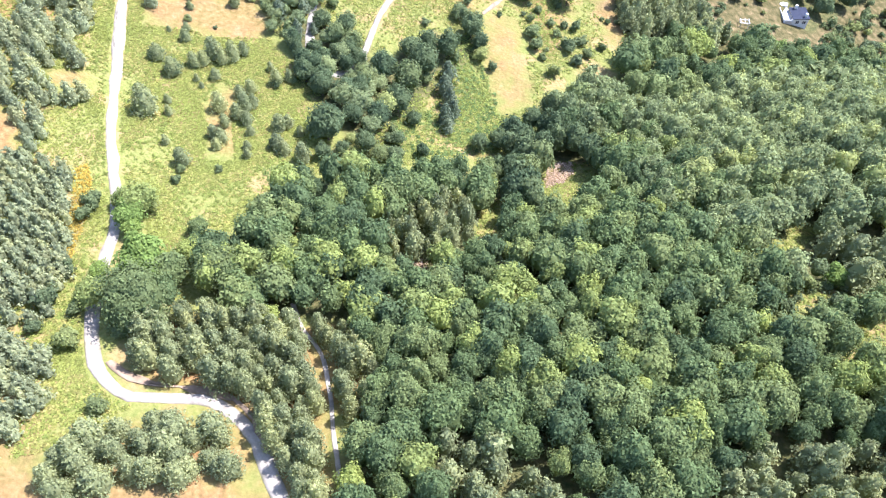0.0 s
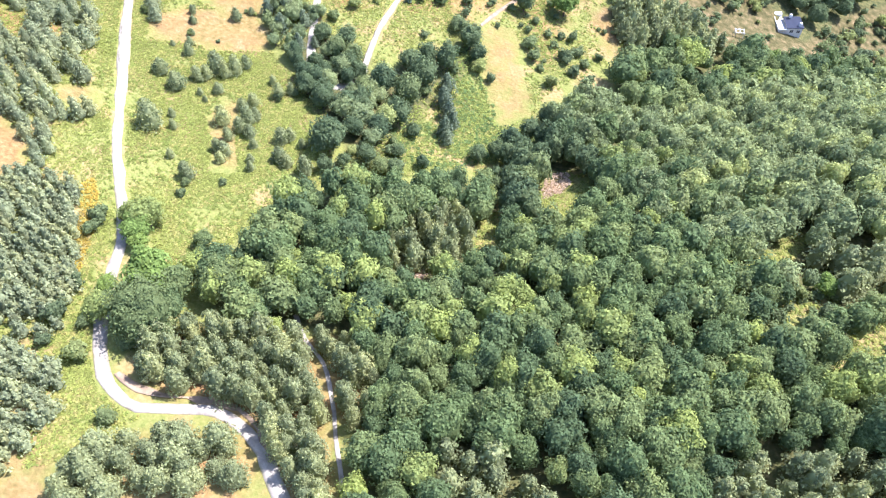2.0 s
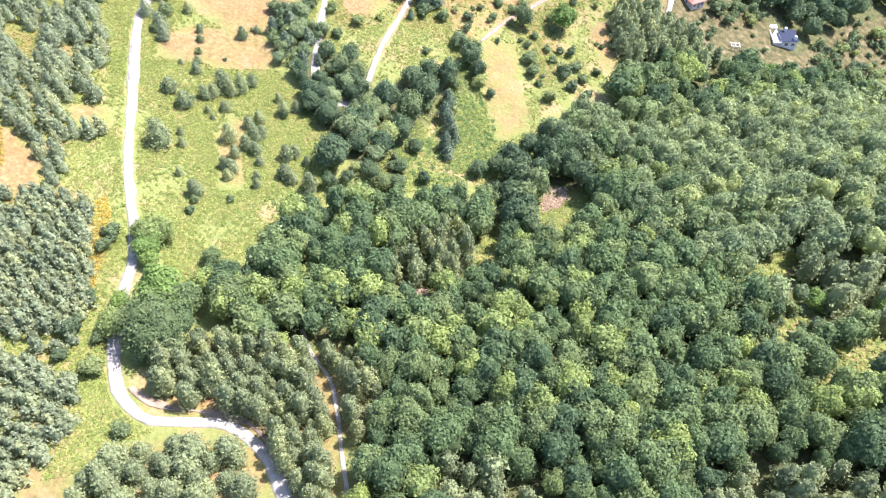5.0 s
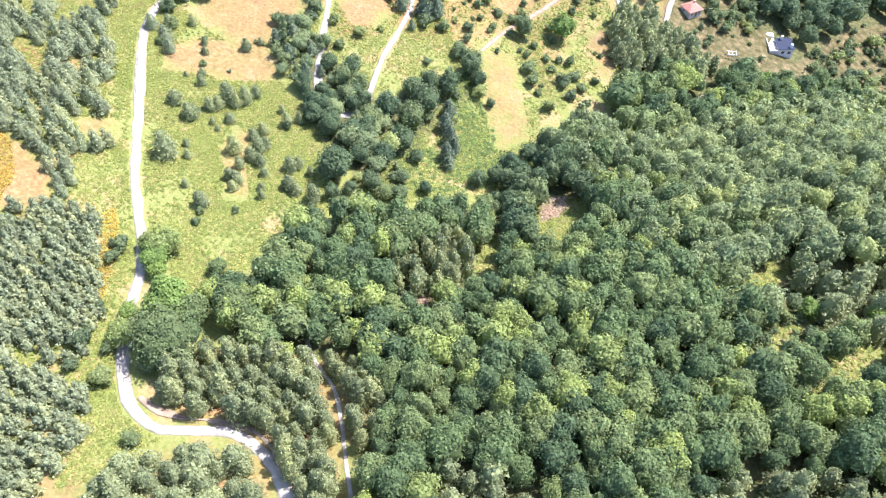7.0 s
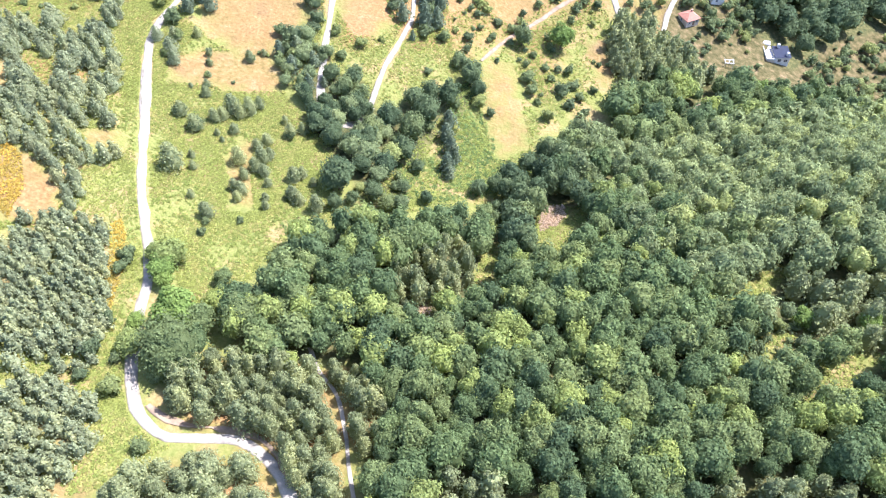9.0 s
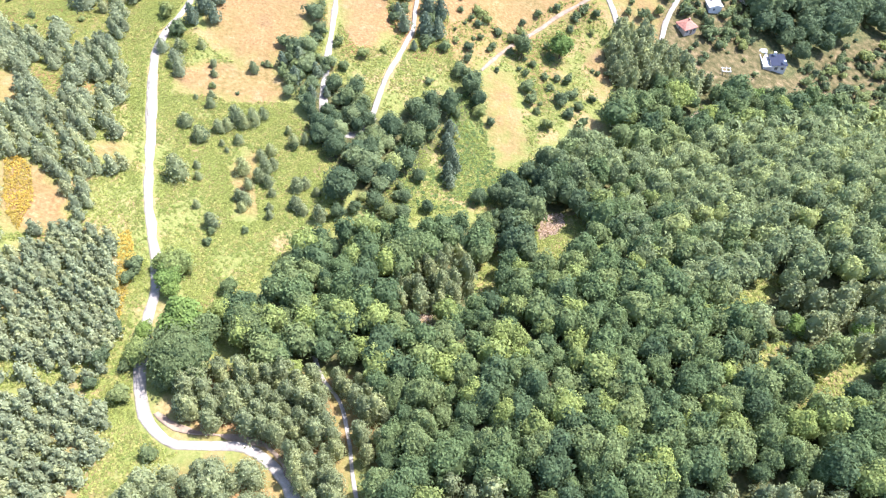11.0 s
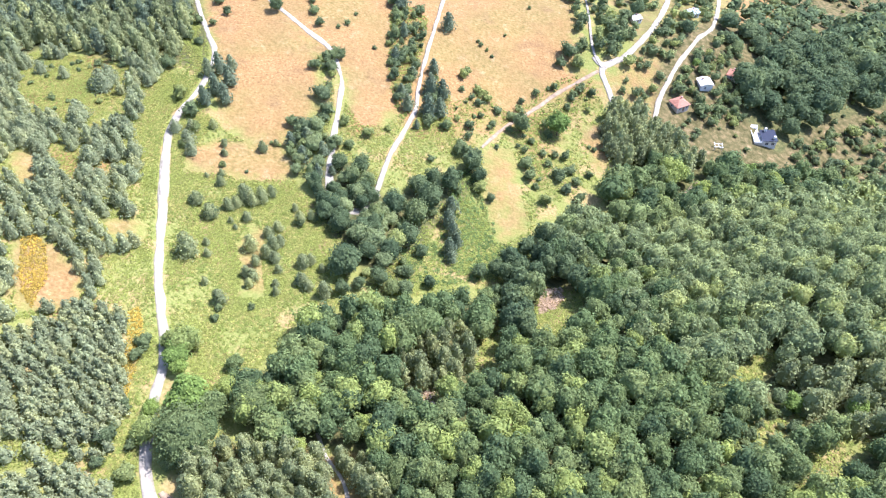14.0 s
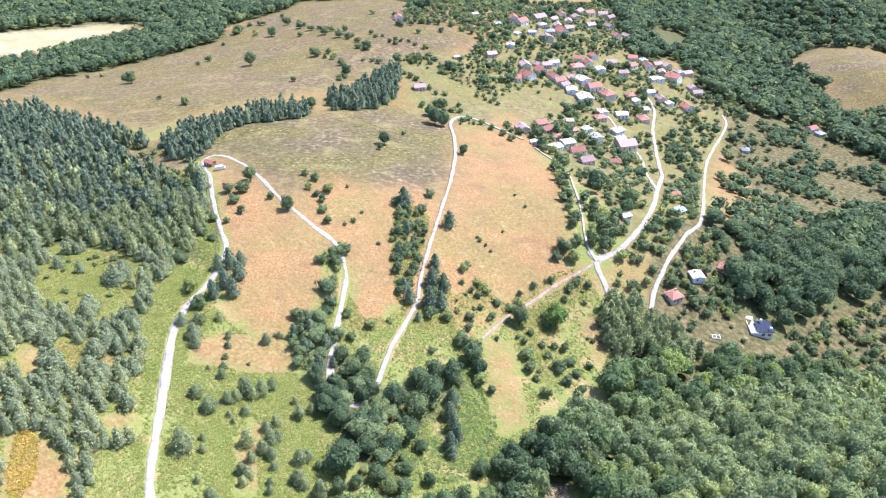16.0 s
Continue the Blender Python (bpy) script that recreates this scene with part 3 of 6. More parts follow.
BIG_TREE = [(-32.1, 142.2, 10.4)]
SHADE_BELT = [(22, 164), (31, 162), (46, 157), (44, 141), (35, 142), (28, 139), (26, 120), (16, 120), (13, 128), (13, 143), (16, 152)]
VALLEY_FLOOR = [(-16, 157), (-4, 165), (-3, 150), (7, 161), (21, 166), (13, 151), (-5, 144), (-14, 142)]
DRY_STREAK_C = [(-64, 160), (-59, 156), (-59, 147), (-55, 130), (-58, 128), (-62, 136), (-66, 147)]
DRY_VERGE = [(-119, 323), (-109, 314), (-93, 291), (-80, 253), (-75, 210), (-83, 209), (-93, 247), (-103, 275)]
DRY_NORTH = [(-178, 351), (-161, 381), (-118, 418), (-85, 435), (-118, 342), (-132, 337), (-143, 318)]
SCRUB_VERGE = [(-144, 320), (-128, 323), (-113, 285), (-103, 258), (-98, 241), (-105, 247), (-116, 269), (-129, 293)]
VALLEY_FLOOR_EAST = [(-2, 173), (9, 172), (21, 168), (33, 169), (28, 162), (20, 154), (10, 152), (-1, 151), (-6, 159)]
VALLEY_FLOOR_WEST = [(1, 197), (11, 205), (13, 189), (17, 174), (15, 167), (1, 165)]
HOLLOW_TREES = [(21.1, 158.3, 7.5), (27.4, 165.2, 6.9), (16.0, 153.8, 6.6), (33.4, 171.8, 6.7), (10.3, 152.2, 5.5)]
PINE_LOW_A = [(0, 51), (7, 52), (12, 49), (18, 47), (22, 42), (21, 32), (0, 32)]
PINE_LOW_B = [(49, 44), (56, 50), (66, 51), (80, 48), (87, 48), (81, 32), (43, 32)]
GLADE_HERB = [(84, 73), (89, 79), (100, 86), (110, 88), (101, 76), (90, 70), (83, 68), (80, 69)]
DRY_CORNER = [(-85, 49), (-77, 49), (-72, 48), (-69, 44), (-64, 41), (-46, 44), (-32, 42), (-30, 31), (-78, 30)]
GLADE_DEAD = [(29, 140), (32, 148), (38, 148), (38, 142), (34, 137), (29, 135)]
MEADOW_LOW = [(-111, 77), (-98, 78), (-90, 78), (-82, 81), (-79, 74), (-85, 69), (-96, 70), (-108, 66)]
BEND_TREES_LOW = [(-36.4, 169.5, 4.6), (-27.7, 167.3, 4.2)]
BEND_TREES += BEND_TREES_LOW
DRY_BASE = [(116, 254), (136, 271), (158, 251), (187, 268), (241, 303), (202, 233), (132, 222), (111, 224)]
FIELD_VILLAGE = [(33, 504), (56, 532), (73, 534), (88, 514), (66, 471), (48, 455), (37, 479)]
FIELD_WEST = [(-42, 526), (-31, 556), (-5, 535), (19, 513), (10, 474), (-19, 468), (-38, 468)]
FIELD_SPUR = [(2, 482), (24, 499), (35, 458), (49, 447), (42, 429), (17, 450)]
FIELD_TOP = [(-51, 666), (-21, 672), (10, 649), (21, 626), (10, 596), (-45, 577)]
FIELD_VALE = [(231, 833), (256, 869), (287, 851), (266, 801), (234, 750), (226, 777)]
MEADOW_EDGE = [(-65, 92), (-74, 113), (-60, 130), (-46, 142), (-36, 139), (-42, 126), (-51, 107), (-55, 96)]
EAST_SLOPE = [(80, 205), (92, 262), (105, 300), (140, 335), (205, 340), (270, 305), (215, 232), (130, 212)]
RIDGE_ROWS = [(-182, 779, 5.8), (-177, 758, 4.6), (-174, 749, 5.6), (-154, 726, 4.9), (-154, 725, 5.6), (-145, 707, 5.3), (-136, 699, 3.2), (-127, 686, 4.2), (-124, 682, 4.8), (-117, 676, 5.5), (-111, 668, 6.3), (-103, 657, 4.2), (-101, 646, 3.9), (-94, 640, 5.5), (-88, 637, 5.7), (-81, 618, 6.0), (-75, 610, 3.7), (-73, 606, 6.1), (-118, 596, 4.5), (-115, 585, 3.8), (-109, 581, 5.1), (-102, 584, 6.0), (-95, 564, 5.3), (-95, 570, 5.8), (-88, 557, 4.4), (-85, 543, 3.9), (-78, 535, 4.2), (-80, 518, 6.4), (-78, 508, 5.0), (-81, 502, 5.4), (-72, 644, 5.4), (-66, 632, 5.0)]
RIDGE_ROWS_EAST = [(-60, 634, 3.6), (-48, 620, 5.8), (-43, 617, 4.9), (-36, 618, 4.5), (-30, 607, 4.5), (-20, 600, 4.8), (-21, 600, 6.2), (-195, 746, 6.3), (-201, 749, 5.9), (-211, 750, 4.8), (-212, 752, 5.1), (-217, 739, 5.1), (-223, 751, 4.5), (-70, 559, 3.8), (-62, 557, 5.4), (-57, 552, 6.3), (-46, 543, 4.1), (-44, 538, 5.0), (-35, 528, 4.6), (-30, 521, 6.5), (-25, 515, 6.1), (-21, 507, 3.8), (-15, 497, 5.0), (-10, 489, 4.6), (-3, 490, 5.4), (-33, 574, 5.5), (-24, 569, 5.7), (-18, 571, 4.9), (-13, 568, 6.1), (-6, 557, 3.2), (-2, 559, 5.5), (3, 553, 6.1)]
ROAD_STRIP = [(-92, 135), (-99, 166), (-109, 194), (-108, 219), (-105, 245), (-107, 265), (-103, 265), (-100, 251), (-89, 218), (-91, 198), (-91, 175), (-88, 153), (-85, 138)]
VAN_EAST = (320.3, 506.0)

rng = np.random.default_rng(7)
centres = [(x, y, 75.0) for x in np.linspace(-170, 190, 5) for y in np.linspace(30, 290, 4)]
centres += [(x, y, 150.0) for x in np.linspace(-280, 420, 5) for y in np.linspace(380, 760, 3)]
centres += [(x, y, 27.0) for x in np.linspace(-75, 150, 9) for y in np.linspace(45, 240, 9)]
hills = [(*c, q) for c, q in zip(centres, NEAR_HEIGHTS + MID_HEIGHTS + FINE_HEIGHTS)] + FAR_HILLS


def height(x, y):
    """The lie of the land."""
    x, y = np.asarray(x, float), np.asarray(y, float)
    z = np.zeros(np.broadcast(x, y).shape)
    for cx, cy, r, q in hills:
        z = z + q * np.exp(-((x - cx) ** 2 + (y - cy) ** 2) / (2 * r * r))
    vale = 1 / (1 + np.exp(-(x - 370) / 22)) / (1 + np.exp(-(y - 590) / 30)) * np.exp(-np.maximum(0, y - 1500) / 400)
    z = z + vale * 11 * (np.sin(x / 34 + 0.9 * np.sin(y / 90)) + 0.6 * np.sin(y / 48 + x / 80))
    return z + 0.18 * np.sin(x * 0.31 + 1.3 * np.sin(y * 0.11)) * np.sin(y * 0.27 + 1.1 * np.sin(x * 0.13))


def inside(poly, x, y):
    """Which of the points lie in the polygon."""
    x, y = np.asarray(x, float), np.asarray(y, float)
    res = np.zeros(np.broadcast(x, y).shape, bool)
    n = len(poly)
    for i in range(n):
        (x0, y0), (x1, y1) = poly[i], poly[(i + 1) % n]
        if y0 == y1:
            continue
        res ^= ((y0 > y) != (y1 > y)) & (x < (x1 - x0) * (y - y0) / (y1 - y0) + x0)
    return res


def smooth_line(points, step=3.0):
    """A rounded line through the points, evenly stepped."""
    p = np.array(points, float)
    ext = np.vstack([2 * p[0] - p[1], p, 2 * p[-1] - p[-2]])
    res = []
    for i in range(len(p) - 1):
        a, b, c, d = ext[i:i + 4]
        n = max(2, int(np.linalg.norm(c - b) / step))
        for u in np.arange(n) / n:
            res.append(0.5 * (2 * b + (c - a) * u + (2 * a - 5 * b + 4 * c - d) * u ** 2 + (3 * b - a - 3 * c + d) * u ** 3))
    res.append(p[-1])
    return np.array(res)


def from_lines(x, y, line):
    """Distance of the points from a line."""
    best = np.full(len(x), 1e9)
    for i in range(len(line) - 1):
        a, b = line[i], line[i + 1]
        ab = b - a
        u = np.clip(((x - a[0]) * ab[0] + (y - a[1]) * ab[1]) / max(1e-9, ab @ ab), 0, 1)
        best = np.minimum(best, np.hypot(x - a[0] - u * ab[0], y - a[1] - u * ab[1]))
    return best


# ---- materials ----
def shader(name):
    m = bpy.data.materials.new(name)
    m.use_nodes = True
    return m, m.node_tree.nodes, m.node_tree.links, m.node_tree.nodes["Principled BSDF"]


def plain(name, color, rough=0.8, metal=0.0, vary=0.15, scale=3.0, bump=0.0):
    """A surface with stains and grain of two sizes."""
    m, nodes, links, bsdf = shader(name)
    geo = nodes.new("ShaderNodeNewGeometry")
    a = nodes.new("ShaderNodeTexNoise")
    a.inputs["Scale"].default_value, a.inputs["Detail"].default_value = scale, 6
    links.new(geo.outputs["Position"], a.inputs["Vector"])
    ramp = nodes.new("ShaderNodeMapRange")
    ramp.inputs["From Min"].default_value, ramp.inputs["From Max"].default_value = 0.3, 0.7
    ramp.inputs["To Min"].default_value, ramp.inputs["To Max"].default_value = 1 - vary, 1 + vary
    links.new(a.outputs["Fac"], ramp.inputs["Value"])
    mul = nodes.new("ShaderNodeVectorMath")
    mul.operation = "SCALE"
    mul.inputs[0].default_value = color
    links.new(ramp.outputs[0], mul.inputs["Scale"])
    links.new(mul.outputs[0], bsdf.inputs["Base Color"])
    bsdf.inputs["Roughness"].default_value, bsdf.inputs["Metallic"].default_value = rough, metal
    if bump:
        b = nodes.new("ShaderNodeBump")
        b.inputs["Strength"].default_value, b.inputs["Distance"].default_value = bump, 0.1
        links.new(a.outputs["Fac"], b.inputs["Height"])
        links.new(b.outputs[0], bsdf.inputs["Normal"])
    return m


def foliage(name, dark, light, third, other=None):
    """Leaves: a hue of its own for each tree, and for each spray of leaves."""
    m, nodes, links, bsdf = shader(name)
    tint = nodes.new("ShaderNodeAttribute")
    tint.attribute_name = "tint"
    info = nodes.new("ShaderNodeObjectInfo")
    geo = nodes.new("ShaderNodeNewGeometry")
    add = nodes.new("ShaderNodeMath")
    add.operation = "ADD"
    links.new(tint.outputs["Fac"], add.inputs[0])
    links.new(info.outputs["Random"], add.inputs[1])
    frac = nodes.new("ShaderNodeMath")
    frac.operation = "FRACT"
    links.new(add.outputs[0], frac.inputs[0])
    ramp = nodes.new("ShaderNodeValToRGB")
    ramp.color_ramp.elements[0].color, ramp.color_ramp.elements[1].color = (*dark, 1), (*third, 1)
    e = ramp.color_ramp.elements.new(0.8)
    e.color = (*light, 1)
    if other:
        ramp.color_ramp.elements.new(0.4).color = (*other, 1)
    links.new(frac.outputs[0], ramp.inputs["Fac"])
    isl = nodes.new("ShaderNodeMapRange")
    isl.inputs["To Min"].default_value, isl.inputs["To Max"].default_value = 0.66, 1.36
    links.new(geo.outputs["Random Per Island"], isl.inputs["Value"])
    mul = nodes.new("ShaderNodeVectorMath")
    mul.operation = "SCALE"
    links.new(ramp.outputs[0], mul.inputs[0])
    links.new(isl.outputs[0], mul.inputs["Scale"])
    links.new(mul.outputs[0], bsdf.inputs["Base Color"])
    bsdf.inputs["Roughness"].default_value = 0.7
    bsdf.inputs["Specular IOR Level"].default_value = 0.08
    trans = nodes.new("ShaderNodeBsdfTranslucent")
    links.new(mul.outputs[0], trans.inputs["Color"])
    mix = nodes.new("ShaderNodeMixShader")
    mix.inputs[0].default_value = 0.42
    links.new(bsdf.outputs[0], mix.inputs[1])
    links.new(trans.outputs[0], mix.inputs[2])
    links.new(mix.outputs[0], nodes["Material Output"].inputs["Surface"])
    return m


BROAD = foliage("broad_leaves", (0.102, 0.142, 0.062), (0.206, 0.243, 0.088), (0.312, 0.355, 0.09), (0.152, 0.202, 0.074))
LINDEN = foliage("linden_leaves", (0.15, 0.186, 0.07), (0.19, 0.226, 0.08), (0.23, 0.26, 0.085))
DARKPINE = foliage("dark_needles", (0.158, 0.195, 0.118), (0.215, 0.25, 0.142), (0.268, 0.295, 0.148))
BRIGHT = foliage("bright_leaves", (0.165, 0.235, 0.06), (0.225, 0.295, 0.068), (0.3, 0.335, 0.07))
# Dark green; also stands in for shade in the hollow and far hillside.
DARK_SHADED = foliage("dark_leaves", (0.09, 0.126, 0.06), (0.142, 0.18, 0.078), (0.2, 0.232, 0.084))
PINE = foliage("pine_needles", (0.25, 0.276, 0.145), (0.328, 0.348, 0.172), (0.38, 0.382, 0.17))
PALE_LEAF = foliage("silver_leaves", (0.19, 0.23, 0.1), (0.275, 0.31, 0.125), (0.36, 0.385, 0.125))
OLIVE = foliage("olive_needles", (0.232, 0.258, 0.12), (0.318, 0.338, 0.148), (0.388, 0.394, 0.158))
HERB = foliage("green_herbs", (0.1, 0.15, 0.045), (0.16, 0.215, 0.06), (0.24, 0.27, 0.07))
SHRUB = foliage("shrub_leaves", (0.125, 0.158, 0.072), (0.185, 0.222, 0.085), (0.285, 0.305, 0.09))
BRACKEN = foliage("bracken_fronds", (0.212, 0.25, 0.055), (0.295, 0.31, 0.074), (0.39, 0.338, 0.108))
GOLD = foliage("gold_flowers", (0.38, 0.29, 0.06), (0.52, 0.36, 0.06), (0.62, 0.39, 0.06))
DEAD = foliage("dead_fronds", (0.46, 0.33, 0.21), (0.56, 0.42, 0.29), (0.62, 0.5, 0.36))
BARK = plain("bark", (0.12, 0.085, 0.06), 0.9, 0, 0.3, 4.0, 0.5)


def road_material(name, pale, dust, verge):
    """Gravel with two paler wheel tracks and a ragged grassy verge."""
    m, nodes, links, bsdf = shader(name)
    geo = nodes.new("ShaderNodeNewGeometry")
    at = nodes.new("ShaderNodeAttribute")
    at.attribute_name = "verge"

    def grain(scale, detail):
        n = nodes.new("ShaderNodeTexNoise")
        n.inputs["Scale"].default_value, n.inputs["Detail"].default_value = scale, detail
        links.new(geo.outputs["Position"], n.inputs["Vector"])
        return n

    def mix(fac, a, b):
        x = nodes.new("ShaderNodeMix")
        x.data_type = "RGBA"
        links.new(fac, x.inputs[0])
        links.new(a, x.inputs[6])
        links.new(b, x.inputs[7])
        return x.outputs[2]

    def colour(c):
        x = nodes.new("ShaderNodeRGB")
        x.outputs[0].default_value = (*c, 1)
        return x.outputs[0]

    fine, big = grain(3.0, 8), grain(0.35, 6)
    add = nodes.new("ShaderNodeMath")
    links.new(at.outputs["Fac"], add.inputs[0])
    links.new(big.outputs["Fac"], add.inputs[1])
    edge = nodes.new("ShaderNodeMapRange")
    edge.inputs["From Min"].default_value, edge.inputs["From Max"].default_value = 0.88, 1.2
    links.new(add.outputs[0], edge.inputs["Value"])
    blot = nodes.new("ShaderNodeMapRange")
    blot.inputs["From Min"].default_value, blot.inputs["From Max"].default_value = 0.38, 0.56
    links.new(grain(0.8, 8).outputs["Fac"], blot.inputs["Value"])
    worn = mix(blot.outputs[0], mix(fine.outputs["Fac"], colour(dust), colour(verge)), mix(fine.outputs["Fac"], colour(dust), colour(pale)))
    c = mix(edge.outputs[0], mix(at.outputs["Fac"], mix(fine.outputs["Fac"], colour(dust), colour(pale)), worn), colour(verge))
    wear = nodes.new("ShaderNodeMapRange")
    wear.inputs["From Min"].default_value, wear.inputs["From Max"].default_value = 0.34, 0.62
    wear.inputs["To Min"].default_value, wear.inputs["To Max"].default_value = 0.7, 1.12
    links.new(grain(0.45, 9).outputs["Fac"], wear.inputs["Value"])
    worked = nodes.new("ShaderNodeVectorMath")
    worked.operation = "SCALE"
    links.new(c, worked.inputs[0])
    links.new(wear.outputs[0], worked.inputs["Scale"])
    links.new(worked.outputs[0], bsdf.inputs["Base Color"])
    bsdf.inputs["Roughness"].default_value = 0.95
    b = nodes.new("ShaderNodeBump")
    b.inputs["Strength"].default_value, b.inputs["Distance"].default_value = 0.4, 0.06
    links.new(fine.outputs["Fac"], b.inputs["Height"])
    links.new(b.outputs[0], bsdf.inputs["Normal"])
    return m


GRAVEL = road_material("gravel", (0.43, 0.37, 0.292), (0.27, 0.232, 0.182), (0.22, 0.19, 0.1))
DIRT = road_material("path_dirt", (0.34, 0.24, 0.155), (0.25, 0.17, 0.1), (0.22, 0.16, 0.085))


def ground_material():
    m, nodes, links, bsdf = shader("meadow_ground")
    geo = nodes.new("ShaderNodeNewGeometry")

    def noise_at(scale, detail=5):
        n = nodes.new("ShaderNodeTexNoise")
        n.inputs["Scale"].default_value, n.inputs["Detail"].default_value = scale, detail
        links.new(geo.outputs["Position"], n.inputs["Vector"])
        return n.outputs["Fac"]

    def ramp(fac, stops):
        r = nodes.new("ShaderNodeValToRGB")
        els = r.color_ramp.elements
        els[0].position, els[0].color = stops[0][0], (*stops[0][1], 1)
        els[1].position, els[1].color = stops[-1][0], (*stops[-1][1], 1)
        for pos, col in stops[1:-1]:
            els.new(pos).color = (*col, 1)
        links.new(fac, r.inputs["Fac"])
        return r.outputs[0]

    def mix(fac, a, b):
        x = nodes.new("ShaderNodeMix")
        x.data_type = "RGBA"
        links.new(fac, x.inputs[0])
        links.new(a, x.inputs[6])
        links.new(b, x.inputs[7])
        return x.outputs[2]

    def attr(name, width, scale):
        """A zone of the land, with a ragged edge."""
        at = nodes.new("ShaderNodeAttribute")
        at.attribute_name = name
        s = nodes.new("ShaderNodeMath")
        s.operation = "ADD"
        links.new(at.outputs["Fac"], s.inputs[0])
        links.new(noise_at(scale), s.inputs[1])
        r = nodes.new("ShaderNodeMapRange")
        r.inputs["From Min"].default_value, r.inputs["From Max"].default_value = 1.0 - width, 1.0 + width
        links.new(s.outputs[0], r.inputs["Value"])
        return r.outputs[0]

    green = mix(noise_at(0.05), ramp(noise_at(0.8, 9), [(0.3, (0.14, 0.168, 0.038)), (0.5, (0.178, 0.195, 0.046)), (0.72, (0.228, 0.214, 0.064))]),
                ramp(noise_at(1.6, 9), [(0.3, (0.148, 0.156, 0.04)), (0.52, (0.2, 0.192, 0.056)), (0.7, (0.262, 0.22, 0.084))]))
    green = mix(ramp(noise_at(0.11, 7), [(0.52, (0.0, 0.0, 0.0)), (0.62, (0.85, 0.85, 0.85))]), green, ramp(noise_at(1.2, 8), [(0.3, (0.2, 0.15, 0.055)), (0.7, (0.37, 0.26, 0.115))]))
    tan = mix(ramp(noise_at(0.035, 5), [(0.42, (0.0, 0.0, 0.0)), (0.6, (1.0, 1.0, 1.0))]),
              ramp(noise_at(1.1, 11), [(0.25, (0.165, 0.095, 0.034)), (0.5, (0.288, 0.16, 0.063)), (0.68, (0.375, 0.224, 0.092)), (0.78, (0.48, 0.37, 0.21))]),
              ramp(noise_at(0.8, 11), [(0.25, (0.135, 0.108, 0.03)), (0.5, (0.235, 0.158, 0.055)), (0.75, (0.342, 0.226, 0.094))]))
    tan = mix(ramp(noise_at(0.09, 6), [(0.55, (0.0, 0.0, 0.0)), (0.72, (0.6, 0.6, 0.6))]), tan, ramp(noise_at(1.4, 8), [(0.3, (0.12, 0.072, 0.034)), (0.7, (0.25, 0.148, 0.07))]))
    tan = mix(ramp(noise_at(0.24, 4), [(0.6, (0.0, 0.0, 0.0)), (0.72, (0.5, 0.5, 0.5))]), tan, ramp(noise_at(2.0, 6), [(0.35, (0.28, 0.185, 0.08)), (0.65, (0.48, 0.36, 0.19))]))
    olive = mix(ramp(noise_at(0.022, 5), [(0.4, (0.0, 0.0, 0.0)), (0.62, (1.0, 1.0, 1.0))]),
                ramp(noise_at(0.5, 11), [(0.28, (0.059, 0.0537, 0.0172)), (0.46, (0.107, 0.0898, 0.029)), (0.62, (0.172, 0.134, 0.0516)), (0.76, (0.365, 0.29, 0.15))]),
                ramp(noise_at(0.35, 11), [(0.28, (0.0665, 0.0494, 0.0279)), (0.5, (0.123, 0.0915, 0.0483)), (0.64, (0.204, 0.156, 0.0805)), (0.76, (0.365, 0.29, 0.172))]))
    olive = mix(ramp(noise_at(0.07, 6), [(0.56, (0.0, 0.0, 0.0)), (0.68, (0.45, 0.45, 0.45))]), olive, ramp(noise_at(0.9, 6), [(0.3, (0.172, 0.14, 0.0483)), (0.7, (0.355, 0.274, 0.118))]))
    # Brown slope soil, darkened in colour for the shade lying on it.
    heath = ramp(noise_at(0.4, 10), [(0.28, (0.052, 0.05, 0.017)), (0.48, (0.105, 0.088, 0.034)), (0.64, (0.175, 0.13, 0.06)), (0.78, (0.28, 0.205, 0.105))])
    pale = ramp(noise_at(0.05, 9), [(0.3, (0.28, 0.215, 0.1)), (0.7, (0.38, 0.305, 0.165))])
    floor = ramp(noise_at(0.7, 8), [(0.3, (0.05, 0.06, 0.02)), (0.6, (0.12, 0.11, 0.04)), (0.8, (0.22, 0.17, 0.08))])
    c = mix(attr("dry", 0.3, 0.22), green, mix(attr("olive", 0.75, 0.05), tan, olive))
    c = mix(attr("pale", 0.15, 0.1), c, pale)
    c = mix(attr("heath", 0.35, 0.12), c, heath)
    c = mix(attr("wood", 0.25, 0.2), c, floor)
    links.new(c, bsdf.inputs["Base Color"])
    bsdf.inputs["Roughness"].default_value = 0.95
    bsdf.inputs["Specular IOR Level"].default_value = 0.1
    b = nodes.new("ShaderNodeBump")
    b.inputs["Strength"].default_value, b.inputs["Distance"].default_value = 0.8, 0.5
    links.new(noise_at(0.9, 8), b.inputs["Height"])
    links.new(b.outputs[0], bsdf.inputs["Normal"])
    return m


GROUND = ground_material()


